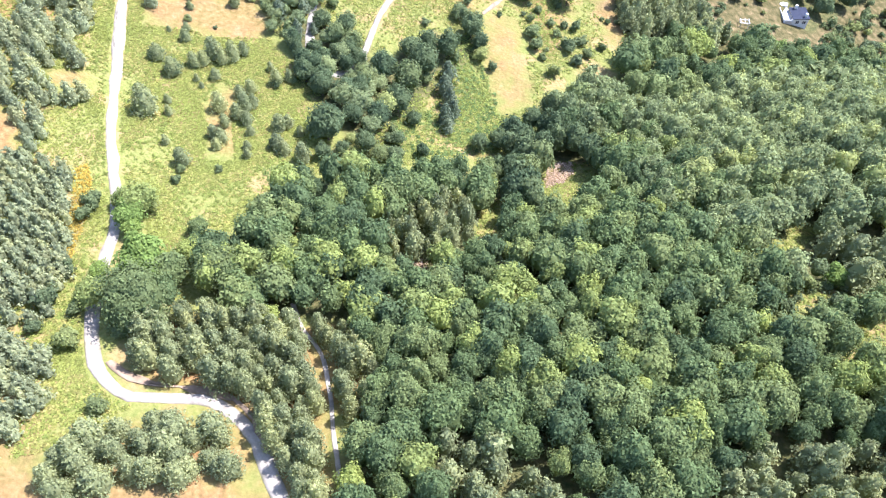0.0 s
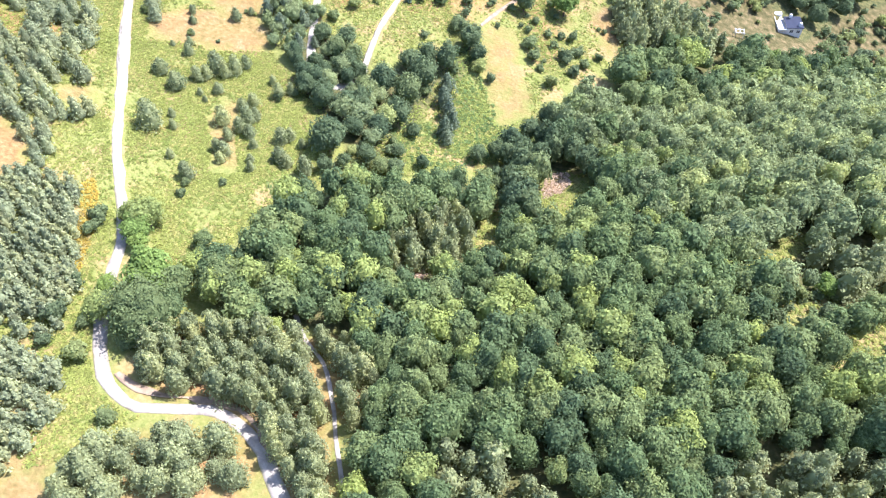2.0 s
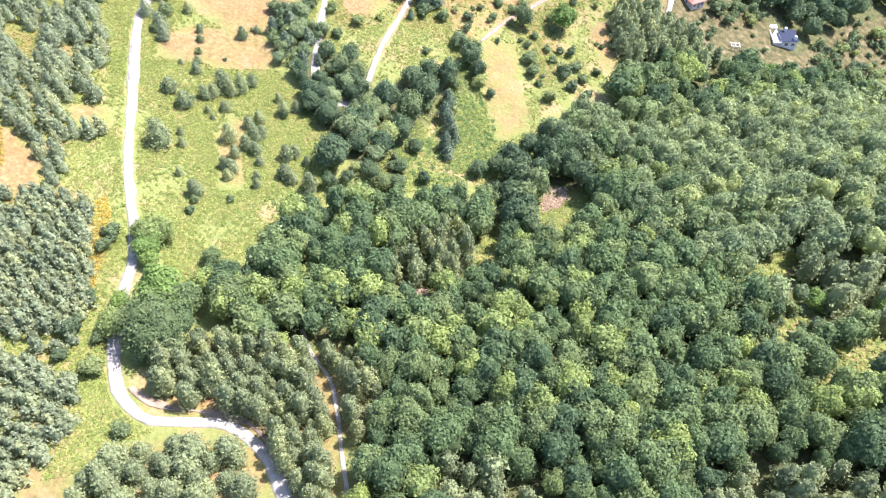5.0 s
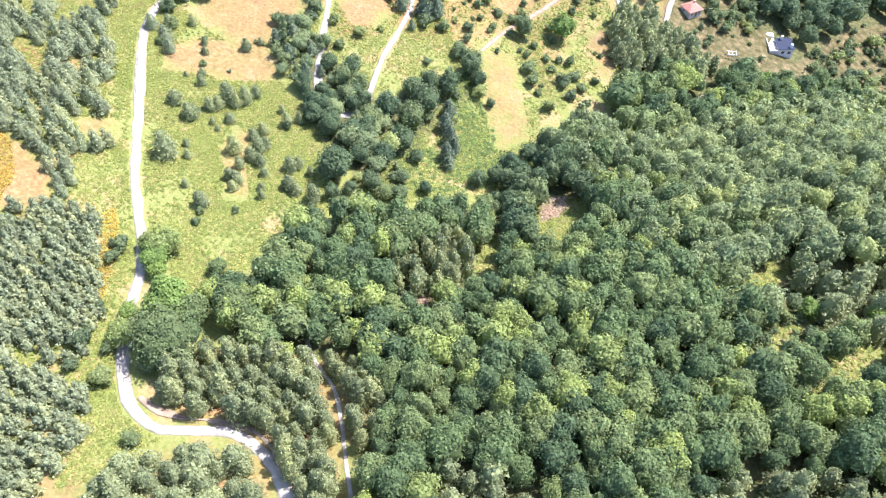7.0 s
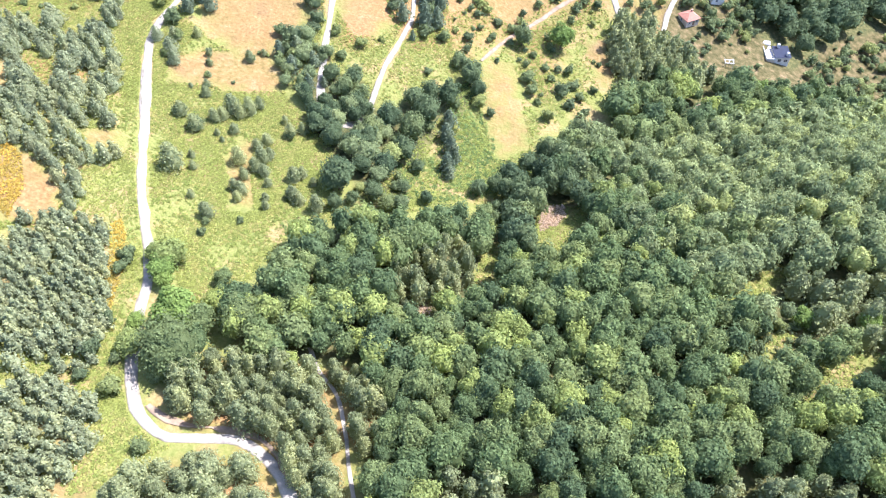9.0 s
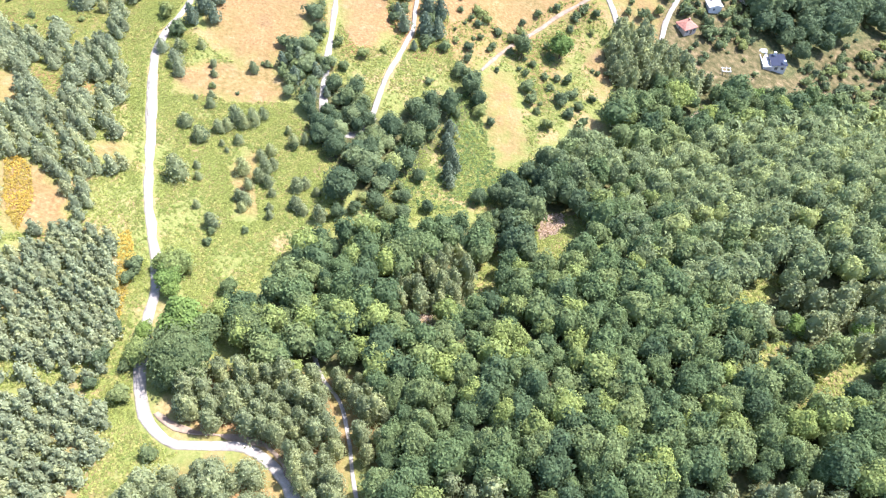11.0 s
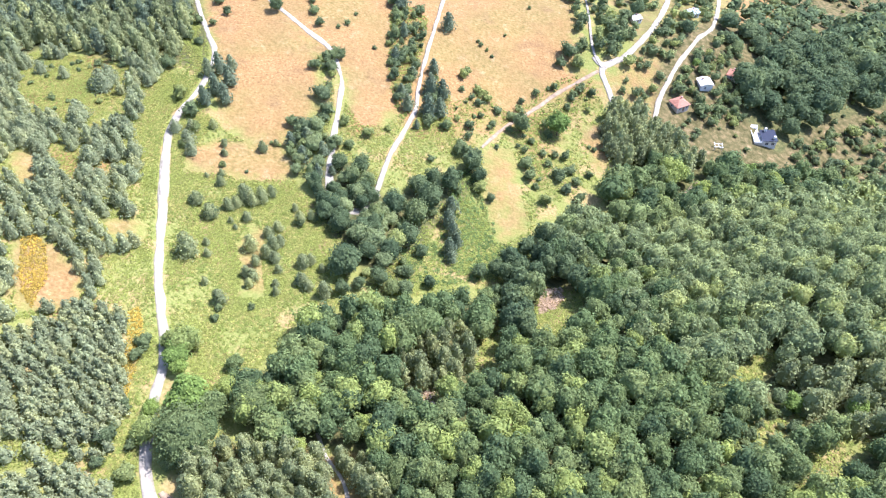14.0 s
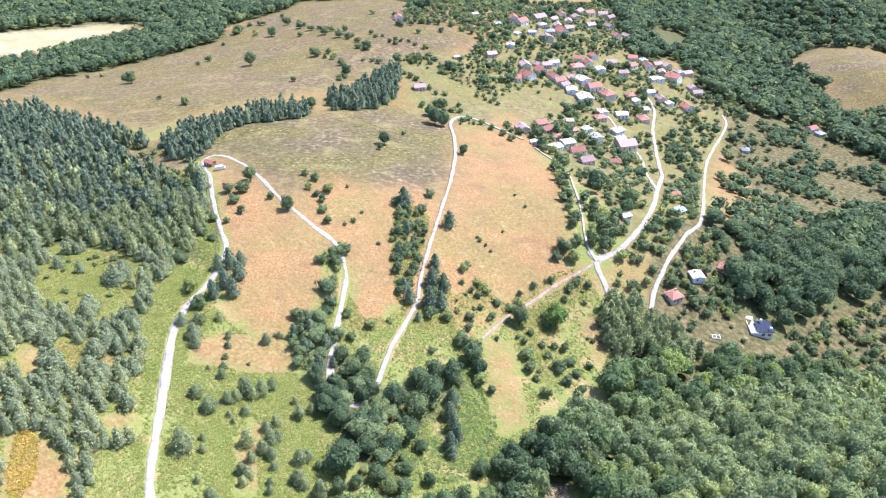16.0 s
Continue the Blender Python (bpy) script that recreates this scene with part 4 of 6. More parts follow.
# ---- mesh tools ----
def mesh_of(name, verts, faces, material, smooth=False):
    """A mesh from arrays: faces all with the same number of corners, or lists."""
    me = bpy.data.meshes.new(name)
    if isinstance(faces, np.ndarray):
        n, k = faces.shape
        me.vertices.add(len(verts))
        me.vertices.foreach_set("co", np.asarray(verts, np.float32).ravel())
        me.loops.add(n * k)
        me.loops.foreach_set("vertex_index", faces.astype(np.int32).ravel())
        me.polygons.add(n)
        me.polygons.foreach_set("loop_start", np.arange(0, n * k, k, dtype=np.int32))
        me.update(calc_edges=True)
    else:
        me.from_pydata([tuple(v) for v in verts], [], faces)
    me.materials.append(material)
    if smooth:
        me.polygons.foreach_set("use_smooth", [True] * len(me.polygons))
    return me


def float_attr(me, name, values):
    at = me.attributes.new(name, "FLOAT", "POINT")
    at.data.foreach_set("value", np.asarray(values, np.float32))


# ---- ground ----
def spread(lo, hi, step, far_lo, far_hi, grow=1.12):
    mid = list(np.arange(lo, hi + 0.1, step))
    a, s = [lo], step
    while a[-1] > far_lo:
        s *= grow
        a.append(a[-1] - s)
    b, s = [mid[-1]], step
    while b[-1] < far_hi:
        s *= grow
        b.append(b[-1] + s)
    return np.array(a[:0:-1] + mid + b[1:])


gx = spread(-200, 240, 2.4, -4500, 4500, 1.06)
gy = spread(20, 330, 2.4, -3000, 4600, 1.035)
GX, GY = np.meshgrid(gx, gy)
ground_x, ground_y = GX.ravel(), GY.ravel()
nx, ny = len(gx), len(gy)
idx = np.arange(nx * ny).reshape(ny, nx)
faces = np.stack([idx[:-1, :-1], idx[:-1, 1:], idx[1:, 1:], idx[1:, :-1]], -1).reshape(-1, 4)
ground_mesh = mesh_of("ground", np.stack([ground_x, ground_y, height(ground_x, ground_y)], -1), faces, GROUND, True)
ground = tagged(new("ground", ground_mesh), "hilly meadow land with bracken and sun-dried grass", "ground", kind="structure")

DRY = [DRY_SPUR, DRY_CORNER, DRY_VERGE, DRY_NORTH, DRY_STRIP, DRY_FIELD_LOW, DRY_STREAK_C, DRY_RIDGE, DRY_EAST, DRY_HOUSE, DRY_GAP, DRY_VILLAGE, VILLAGE, DRY_SLOPE, EAST_SLOPE, FIELD_VILLAGE, FIELD_WEST, FIELD_SPUR, FIELD_TOP, FIELD_VALE, SCRUB_EAST, SCRUB_EAST_LOW, SCRUB_PATH, EAST_WOOD_UPPER, DRY_SLOPE_EAST, FAR_FIELD_EAST,
       GLADE_DEAD, GLADE_SMALL, PINE_ROADSIDE, PINE_PATHSIDE, PINE_BELOW, SCRUB_MIDDLE, SCRUB_HOUSES, WEST_GLADE_C, WEST_GLADE_D, WEST_GLADE_B, WEST_GLADE_E]
WOODS = [BROAD_MAIN, PINE_NORTHWEST, RIDGE_PINES, RIDGE_PINES_EAST, FAR_WOOD_WEST, FAR_HEDGE_WEST,
         EAST_WOOD, FAR_WOOD_EAST, PINE_MIDDLE, BROAD_MIDDLE, BELT_MIDDLE]
OPEN = [GLADE_HERB, GLADE_BROWN, GLADE_YELLOW, GLADE_SMALL, GLADE_EAST, GLADE_SCRUB, FAR_FIELD_EAST, NORTHWEST_GLADE]


def zone(polys, blur=2):
    v = np.zeros((ny, nx))
    for p in polys:
        v = np.maximum(v, inside(p, GX, GY))
    for _ in range(blur):
        q = np.pad(v, 1, mode="edge")
        v = (q[:-2, 1:-1] + q[2:, 1:-1] + q[1:-1, :-2] + q[1:-1, 2:] + 2 * v) / 6
    return v.ravel()


faint = [WEST_GLADE_A, NORTHWEST_GLADE, DRY_CORNER, DRY_BASE, DRY_GAP, DRY_HOUSE, DRY_SLOPE_EAST]
dry = np.maximum(zone([p for p in DRY if p not in faint and p is not DRY_EAST], 5), np.maximum(0.85 * zone(faint, 4), 0.64 * zone([DRY_EAST], 6)))
dry = np.maximum(dry, 0.8 * np.clip((ground_y - 350) / 60, 0, 1)) * (1 - 0.4 * zone([VILLAGE, SCRUB_PATH, SCRUB_MIDDLE, SCRUB_HOUSES], 3)) * (1 - 0.2 * zone([SCRUB_EAST, SCRUB_EAST_LOW], 3))
wood = zone(WOODS) * (1 - zone(OPEN + [PINE_ROADSIDE, PINE_PATHSIDE], 1))
float_attr(ground_mesh, "dry", dry)
float_attr(ground_mesh, "pale", zone([BRIGHT_FIELD], 1))
float_attr(ground_mesh, "olive", np.maximum(1.25 * zone([OLIVE_SPUR, DRY_NORTH], 24), zone([DRY_RIDGE, VILLAGE, EAST_SLOPE, SCRUB_EAST, SCRUB_EAST_LOW, FAR_FIELD_EAST, DRY_SLOPE, DRY_SLOPE_EAST, DRY_HOUSE], 4)))
float_attr(ground_mesh, "wood", wood)
# Eastern slopes whose shade is put into the ground colour.
float_attr(ground_mesh, "heath", zone([EAST_SLOPE, SCRUB_EAST, SCRUB_EAST_LOW, DRY_SLOPE, DRY_SLOPE_EAST, DRY_HOUSE], 5))


# ---- roads ----
def road(name, points, width, material, label, lift=0.12, rag=0.25):
    line = smooth_line(points, 2.5)
    d = np.gradient(line, axis=0)
    d /= np.linalg.norm(d, axis=1)[:, None] + 1e-9
    side = np.stack([d[:, 1], -d[:, 0]], -1)
    verts, across = [], [-0.5, -0.46, -0.2, 0, 0.2, 0.46, 0.5]
    r = np.random.default_rng(len(points))
    wob = np.convolve(r.normal(0, rag, len(line) + 8), np.ones(3) / 3, "same")[4:-4]
    wob2 = np.convolve(r.normal(0, rag, len(line) + 8), np.ones(3) / 3, "same")[4:-4]
    for k, (p, s) in enumerate(zip(line, side)):
        narrow = 1 - 0.22 * min(1, max(0, (p[1] - 175) / 60)) if width < 3 and p[0] < 0 else 1
        for a in across:
            w = width * narrow * a + (wob[k] if a > 0.3 else wob2[k] if a < -0.3 else 0)
            q = p + s * w
            z = float(height(q[0], q[1])) + (lift + 0.05 * (1 - abs(a) * 2) - (0.04 if abs(a) == 0.2 else 0) if abs(a) < 0.5 else -0.3)
            verts.append((q[0], q[1], z))
    n = len(across)
    f = [(i * n + j, i * n + j + 1, (i + 1) * n + j + 1, (i + 1) * n + j) for i in range(len(line) - 1) for j in range(n - 1)]
    me = mesh_of(name, verts, np.array(f), material, True)
    float_attr(me, "verge", np.tile([1.0, 0.55, 0.05, 0.3, 0.05, 0.55, 1.0], len(line)))
    ob = new(name, me)
    tagged(ob, label, "road", kind="structure")
    return line


lines = [(road("road", MAIN_ROAD, 2.8, GRAVEL, "pale gravel forest road winding over the meadow", 0.12, 0.38), 1.6),
         (road("road", UPPER_ROAD, 2.1, GRAVEL, "pale gravel track climbing over the dry spur", 0.5), 1.5),
         (road("road", JUNCTION_ROAD, 2.9, GRAVEL, "pale gravel road to the village", 0.25), 3),
         (road("road", LANE, 1.3, GRAVEL, "narrow pale lane beside a hedge", 0.5), 2),
         (road("road", VILLAGE_ROAD, 2.3, GRAVEL, "pale road between the village houses", 0.35), 3),
         (road("road", VILLAGE_STREET, 2.7, GRAVEL, "pale street between the village houses", 0.4), 3),
         (road("road", EAST_ROAD, 2.1, GRAVEL, "pale gravel road along the wooded slope", 0.3), 3),
         (road("path", BROWN_PATH, 1.5, DIRT, "bare brown footpath through dry grass", 0.2), 1.5),
         (road("path", FOOT_PATH, 1.1, GRAVEL, "narrow trodden path between the pines", 0.1, 0.15), 1.2),
         (road("road", APRON, 3.2, GRAVEL, "widened gravel apron at the road junction", 0.3), 2),
         (road("bank", BANK, 1.0, DIRT, "bare earth bank above the gravel bend", 0.2, 0.9), 0.2),
         (road("path", FIELD_TRACK, 2.4, DIRT, "short stretch of earth track between trees", 0.15), 1.6)]


# ---- trees ----
def ball(rings):
    """A rough ball: 20 or 8 faces."""
    if rings:
        g = (1 + 5 ** 0.5) / 2
        v = np.array([(-1, g, 0), (1, g, 0), (-1, -g, 0), (1, -g, 0), (0, -1, g), (0, 1, g), (0, -1, -g), (0, 1, -g), (g, 0, -1), (g, 0, 1), (-g, 0, -1), (-g, 0, 1)]) / math.hypot(1, g)
        f = np.array([(0, 11, 5), (0, 5, 1), (0, 1, 7), (0, 7, 10), (0, 10, 11), (1, 5, 9), (5, 11, 4), (11, 10, 2), (10, 7, 6), (7, 1, 8),
                      (3, 9, 4), (3, 4, 2), (3, 2, 6), (3, 6, 8), (3, 8, 9), (4, 9, 5), (2, 4, 11), (6, 2, 10), (8, 6, 7), (9, 8, 1)])
        return v, f
    v = np.array([(1, 0, 0), (-1, 0, 0), (0, 1, 0), (0, -1, 0), (0, 0, 1), (0, 0, -1)], float)
    return v, np.array([(0, 2, 4), (2, 1, 4), (1, 3, 4), (3, 0, 4), (2, 0, 5), (1, 2, 5), (3, 1, 5), (0, 3, 5)])


ROUND, ROUGH = ball(1), ball(0)


class Heap:
    """Collects triangles."""

    def __init__(self):
        self.v, self.f, self.n = [], [], 0

    def add(self, v, f):
        self.v.append(v)
        self.f.append(f + self.n)
        self.n += len(v)

    def done(self):
        return np.vstack(self.v), np.vstack(self.f)

    def clump(self, centre, radii, cards, size, r, flat=0.0, core=ROUGH, heart=0.8):
        """A clump of foliage: a rough heart and sprays of leaves about it."""
        if core is not None:
            self.add(core[0] * radii * heart * r.uniform(0.75, 1.15, (len(core[0]), 1)) + centre, core[1])
        n = r.normal(0, 1, (cards, 3))
        n[:, 2] = np.where(n[:, 2] < -0.4, -n[:, 2], n[:, 2]) + 0.25
        n /= np.linalg.norm(n, axis=1)[:, None]
        at = centre + n * radii * r.uniform(0.6, 1.25, (cards, 1))
        face = n + r.normal(0, 0.55, (cards, 3))
        face[:, 2] += flat + 0.4
        face /= np.linalg.norm(face, axis=1)[:, None]
        a = np.cross(face, r.normal(0, 1, (cards, 3)))
        a /= np.linalg.norm(a, axis=1)[:, None] + 1e-9
        b = np.cross(face, a)
        s = size * r.uniform(0.55, 1.4, (cards, 1))
        tri = np.stack([at + a * s, at - a * s * 0.5 + b * s * 0.75, at - a * s * 0.5 - b * s * 0.75], 1)
        self.add(tri.reshape(-1, 3), np.arange(3 * cards).reshape(-1, 3))


def broad_crown(r, lumps, cards, size, ragged=1.0):
    """The crown of a broadleaf of width 1 and height 1, from 0 up: a lumpy mass under a skin of leaf sprays."""
    h = Heap()
    bump = r.normal(0, 1, (lumps, 3))
    bump[:, 2] = np.abs(bump[:, 2]) - 0.35
    bump /= np.linalg.norm(bump, axis=1)[:, None]
    swell = r.uniform(0.12, 0.5, lumps) * ragged
    tight = 2.6 + 0.42 * lumps
    lean = r.normal(0, 0.05, 2)

    def mass(d):
        near = swell * np.exp(tight * (d @ bump.T - 1))
        q = 0.98 - 0.32 * ragged + near.max(1)
        v = d * q[:, None] * 0.5
        v[:, 2] = 0.44 + v[:, 2] * np.where(v[:, 2] < 0, 0.9, 1.05)
        v[:, 0] += lean[0] * v[:, 2]
        v[:, 1] += lean[1] * v[:, 2]
        return v, bump[near.argmax(1)]

    fine = lumps * cards > 300
    d, f = ball(1)
    if fine:
        mid = {}
        out, d = [], [tuple(p) for p in d]
        for a, b, c in f:
            e = []
            for i, j in ((a, b), (b, c), (c, a)):
                key = (min(i, j), max(i, j))
                if key not in mid:
                    m = np.array(d[i]) + np.array(d[j])
                    mid[key] = len(d)
                    d.append(tuple(m / np.linalg.norm(m)))
                e.append(mid[key])
            out += [(a, e[0], e[2]), (b, e[1], e[0]), (c, e[2], e[1]), tuple(e)]
        d, f = np.array(d), np.array(out)
    core, _ = mass(d)
    h.add((core - np.array([0, 0, 0.44])) * 0.9 + np.array([0, 0, 0.44]), f)
    n = lumps * cards
    d = r.normal(0, 1, (n, 3))
    d[:, 2] = np.where(d[:, 2] < -0.5, -d[:, 2], d[:, 2]) + 0.2
    d /= np.linalg.norm(d, axis=1)[:, None]
    at, way = mass(d)
    at = np.array([0, 0, 0.44]) + (at - np.array([0, 0, 0.44])) * r.uniform(0.88, 1.12, (n, 1))
    face = d + 1.3 * (d - way) + r.normal(0, 0.42, (n, 3)) + np.array([0, 0, 0.3])
    face /= np.linalg.norm(face, axis=1)[:, None]
    a = np.cross(face, r.normal(0, 1, (n, 3)))
    a /= np.linalg.norm(a, axis=1)[:, None] + 1e-9
    b = np.cross(face, a)
    s = size * r.uniform(0.5, 1.45, (n, 1))
    tri = np.stack([at + a * s, at - a * s * 0.5 + b * s * 0.75, at - a * s * 0.5 - b * s * 0.75], 1)
    h.add(tri.reshape(-1, 3), np.arange(3 * n).reshape(-1, 3))
    return h.done()


def pine_crown(r, boughs, cards, size, round_=0.75):
    """The crown of a pine of width 1 and height 1: a full, tufted cone with bulging boughs."""
    h = Heap()
    sides, rings = 8, 4
    core = []
    for i in range(rings):
        u = i / rings
        for k in range(sides):
            w = 6.283 * (k + 0.5 * (i % 2)) / sides
            q = 0.45 * (1 - u) ** round_ * r.uniform(0.78, 1.0) * (0.8 if i == 0 else 1)
            core.append((math.cos(w) * q, math.sin(w) * q, 0.04 + 0.86 * u + r.normal(0, 0.02)))
    core.append((0, 0, 0.93))
    f = []
    for i in range(rings - 1):
        for k in range(sides):
            m = (k + 1) % sides
            f += [(i * sides + k, i * sides + m, (i + 1) * sides + k), (i * sides + m, (i + 1) * sides + m, (i + 1) * sides + k)]
    f += [((rings - 1) * sides + k, (rings - 1) * sides + (k + 1) % sides, rings * sides) for k in range(sides)]
    h.add(np.array(core), np.array(f))
    ang = r.uniform(0, 6.28)
    for i in range(boughs):
        u = ((i + 0.5) / boughs) ** 1.15
        ang += 2.4 + r.normal(0, 0.25)
        q = 0.46 * (1 - u) ** round_ * r.uniform(0.78, 1.08)
        rr = 0.05 + 0.2 * (1 - u) ** 0.6 * r.uniform(0.8, 1.2)
        c = np.array([math.cos(ang) * q * 0.8, math.sin(ang) * q * 0.8, 0.08 + 0.84 * u])
        n = r.normal(0, 1, (cards, 3))
        n[:, 2] = np.abs(n[:, 2]) * 0.9
        n[:, 0] += math.cos(ang) * 0.7
        n[:, 1] += math.sin(ang) * 0.7
        n /= np.linalg.norm(n, axis=1)[:, None]
        at = c + n * np.array([rr, rr, rr * 0.55]) * r.uniform(0.55, 1.15, (cards, 1))
        face = n + r.normal(0, 0.6, (cards, 3)) + np.array([0, 0, 0.45])
        face /= np.linalg.norm(face, axis=1)[:, None]
        x = np.cross(face, r.normal(0, 1, (cards, 3)))
        x /= np.linalg.norm(x, axis=1)[:, None] + 1e-9
        y = np.cross(face, x)
        s = size * r.uniform(0.6, 1.35, (cards, 1))
        tri = np.stack([at + x * s, at - x * s * 0.5 + y * s * 0.7, at - x * s * 0.5 - y * s * 0.7], 1)
        h.add(tri.reshape(-1, 3), np.arange(3 * cards).reshape(-1, 3))
    return h.done()


def trunk_shape(r, top, limbs, sides=6):
    """A tapered trunk with limbs, for a tree of height 1."""
    vs, fs = [], []

    def rod(a, b, ra, rb):
        a, b = np.array(a), np.array(b)
        d = (b - a) / np.linalg.norm(b - a)
        x = np.cross(d, [0.3, 0.5, 0.81])
        x /= np.linalg.norm(x)
        y = np.cross(d, x)
        base = len(vs)
        for p, q in ((a, ra), (b, rb)):
            for k in range(sides):
                w = 6.283 * k / sides
                vs.append(p + (x * math.cos(w) + y * math.sin(w)) * q)
        for k in range(sides):
            m = (k + 1) % sides
            fs.append((base + k, base + m, base + sides + m, base + sides + k))

    rod((0, 0, -0.06), (0.01, 0, top * 0.5), 0.03, 0.02)
    rod((0.01, 0, top * 0.5), (0, 0.01, top), 0.02, 0.005)
    for i in range(limbs):
        w, z = i * 2.4, top * (0.35 + 0.5 * i / max(1, limbs))
        rod((0, 0, z), (math.cos(w) * 0.22, math.sin(w) * 0.22, z + 0.16), 0.011, 0.003)
    return np.array(vs), np.array(fs)


class Kind:
    """A kind of tree: shapes for single trees, near woods and far woods."""

    def __init__(self, name, material, crown, single, near, far, base, trunk, seed):
        r = np.random.default_rng(seed)
        self.name, self.material, self.base = name, material, base
        self.single = [crown(r, *single) for _ in range(6)]
        self.near = [crown(r, *near) for _ in range(6)]
        self.far = [crown(r, *far) for _ in range(5)]
        self.crowns = []
        for v, f in self.single:
            w = v.copy()
            w[:, 2] = base + w[:, 2] * (1 - base)
            me = mesh_of("crown", w, f, material)
            float_attr(me, "tint", np.zeros(len(w)))
            self.crowns.append(me)
        self.trunk = mesh_of("trunk", *trunk_shape(r, trunk, 5), BARK, True)


broadleaf = Kind("broadleaf_tree", BROAD, broad_crown, (26, 42, 0.035), (22, 24, 0.046), (6, 9, 0.12), 0.04, 0.6, 1)
pine = Kind("pine_tree", PINE, pine_crown, (34, 22, 0.045), (24, 16, 0.058), (15, 11, 0.085), 0.04, 0.8, 2)
dark_pine = Kind("pine_tree", DARKPINE, pine_crown, (30, 20, 0.055), (20, 13, 0.078), (9, 8, 0.14), 0.04, 0.8, 6)
bright_tree = Kind("broadleaf_tree", BRIGHT, broad_crown, (24, 52, 0.04), (6, 9, 0.1), (6, 9, 0.12), 0.1, 0.6, 7)
pale_tree = Kind("broadleaf_tree", PALE_LEAF, broad_crown, (24, 30, 0.042), (20, 24, 0.047), (8, 12, 0.1), 0.04, 0.6, 8)
dark_shaded_wood = Kind("broadleaf_tree", DARK_SHADED, broad_crown, (22, 34, 0.042), (18, 22, 0.052), (6, 9, 0.12), -0.02, 0.6, 5)
grand_tree = Kind("broadleaf_tree", LINDEN, broad_crown, (46, 62, 0.021), (6, 9, 0.1), (6, 9, 0.12), 0.02, 0.6, 9)
bush = Kind("bush", SHRUB, broad_crown, (11, 36, 0.055, 1.7), (8, 22, 0.075, 1.7), (5, 12, 0.12, 1.6), -0.15, 0.35, 3)
olive_pine = Kind("pine_tree", OLIVE, pine_crown, (36, 24, 0.043, 0.55), (24, 17, 0.058, 0.55), (9, 8, 0.14, 0.55), 0.04, 0.8, 4)


def tree(kind, x, y, high, wide, label, category, group):
    """One tree that can be counted: an empty with a trunk and a crown."""
    ob = new(kind.name)
    ob.location = (x, y, float(height(x, y)) - 0.05)
    ob.rotation_euler = (0, 0, rng.uniform(0, 6.28))
    ob.scale = (wide, wide, high)
    ob.empty_display_size = 0.3
    for nm, me in (("trunk", kind.trunk), ("crown", kind.crowns[rng.integers(len(kind.crowns))])):
        new(nm, me).parent = ob
    return tagged(ob, label, category, group)


def stand(name, kind, spots, label, near_until=0.0, category="forest"):
    """A wood: more trees than anybody could count, in one mesh."""
    heap, tints = Heap(), []
    for x, y, high, wide in spots:
        z = float(height(x, y))
        shapes = kind.near if y < near_until else kind.far
        v, f = shapes[rng.integers(len(shapes))]
        a = rng.uniform(0, 6.28)
        c, s = math.cos(a), math.sin(a)
        w = np.empty_like(v)
        w[:, 0] = x + (v[:, 0] * c - v[:, 1] * s) * wide
        w[:, 1] = y + (v[:, 0] * s + v[:, 1] * c) * wide
        w[:, 2] = z + (kind.base + v[:, 2] * (1 - kind.base)) * high
        heap.add(w, f)
        tints.append(np.full(len(v), rng.uniform(0, 1)))
    me = mesh_of(name, *heap.done(), kind.material)
    float_attr(me, "tint", np.concatenate(tints))
    return tagged(new(name, me), label, category, kind="stuff")


plots = [(x, y, 2.6 + 0.65 * w) for x, y, w, k in HOMES + HOMES_FAR + HOMES_NEAR] + [(*WHITE_HOUSE, 13), (*HUT, 6), (*VAN, 5), (*VAN_EAST, 5), (*SHELTER, 5)]


def scatter(poly, gap, holes=(), keep=1.0, margin=0.9, patchy=None):
    """Even random spots in a polygon, off the roads."""
    p = np.array(poly, float)
    lo, hi = p.min(0), p.max(0)
    xs = np.arange(lo[0], hi[0] + gap, gap)
    ys = np.arange(lo[1], hi[1] + gap, gap * 0.87)
    X, Y = np.meshgrid(xs, ys)
    X = X + (np.arange(len(ys)) % 2)[:, None] * gap / 2
    x = X.ravel() + rng.uniform(-0.4, 0.4, X.size) * gap
    y = Y.ravel() + rng.uniform(-0.4, 0.4, X.size) * gap
    ok = inside(poly, x, y) & (rng.uniform(0, 1, x.size) < keep)
    for q in holes:
        ok &= ~inside(q, x, y)
    x, y = x[ok], y[ok]
    if patchy is not None:
        lumps = np.sin(x * 0.075 + 2.2 * np.sin(y * 0.043)) + np.sin(y * 0.081 + 1.7 * np.sin(x * 0.052 + 1.0))
        x, y = x[lumps > patchy], y[lumps > patchy]
    for hx, hy, hr in plots:
        far = np.hypot(x - hx, y - hy) > hr
        x, y = x[far], y[far]
    for line, clear in lines:
        lo, hi = line.min(0) - 8, line.max(0) + 8
        near = (x > lo[0]) & (x < hi[0]) & (y > lo[1]) & (y < hi[1])
        if near.any():
            far = np.ones(len(x), bool)
            far[near] = from_lines(x[near], y[near], line) > clear + margin
            x, y = x[far], y[far]
    return x, y


def sized(xy, high, wide, spread_=0.25):
    x, y = xy
    k = rng.uniform(1 - spread_, 1 + spread_, len(x))
    k2 = rng.uniform(0.85, 1.15, len(x))
    return list(zip(x, y, high * k, wide * k * k2))


def split(spots, most, line_y):
    """The nearest trees of a wood, to be counted, and the rest."""
    single = [s for s in spots if s[1] < line_y][:most]
    return single, [s for s in spots if s not in single]


FIELDS = [FIELD_VILLAGE, FIELD_WEST, FIELD_SPUR, FIELD_TOP, FIELD_VALE]
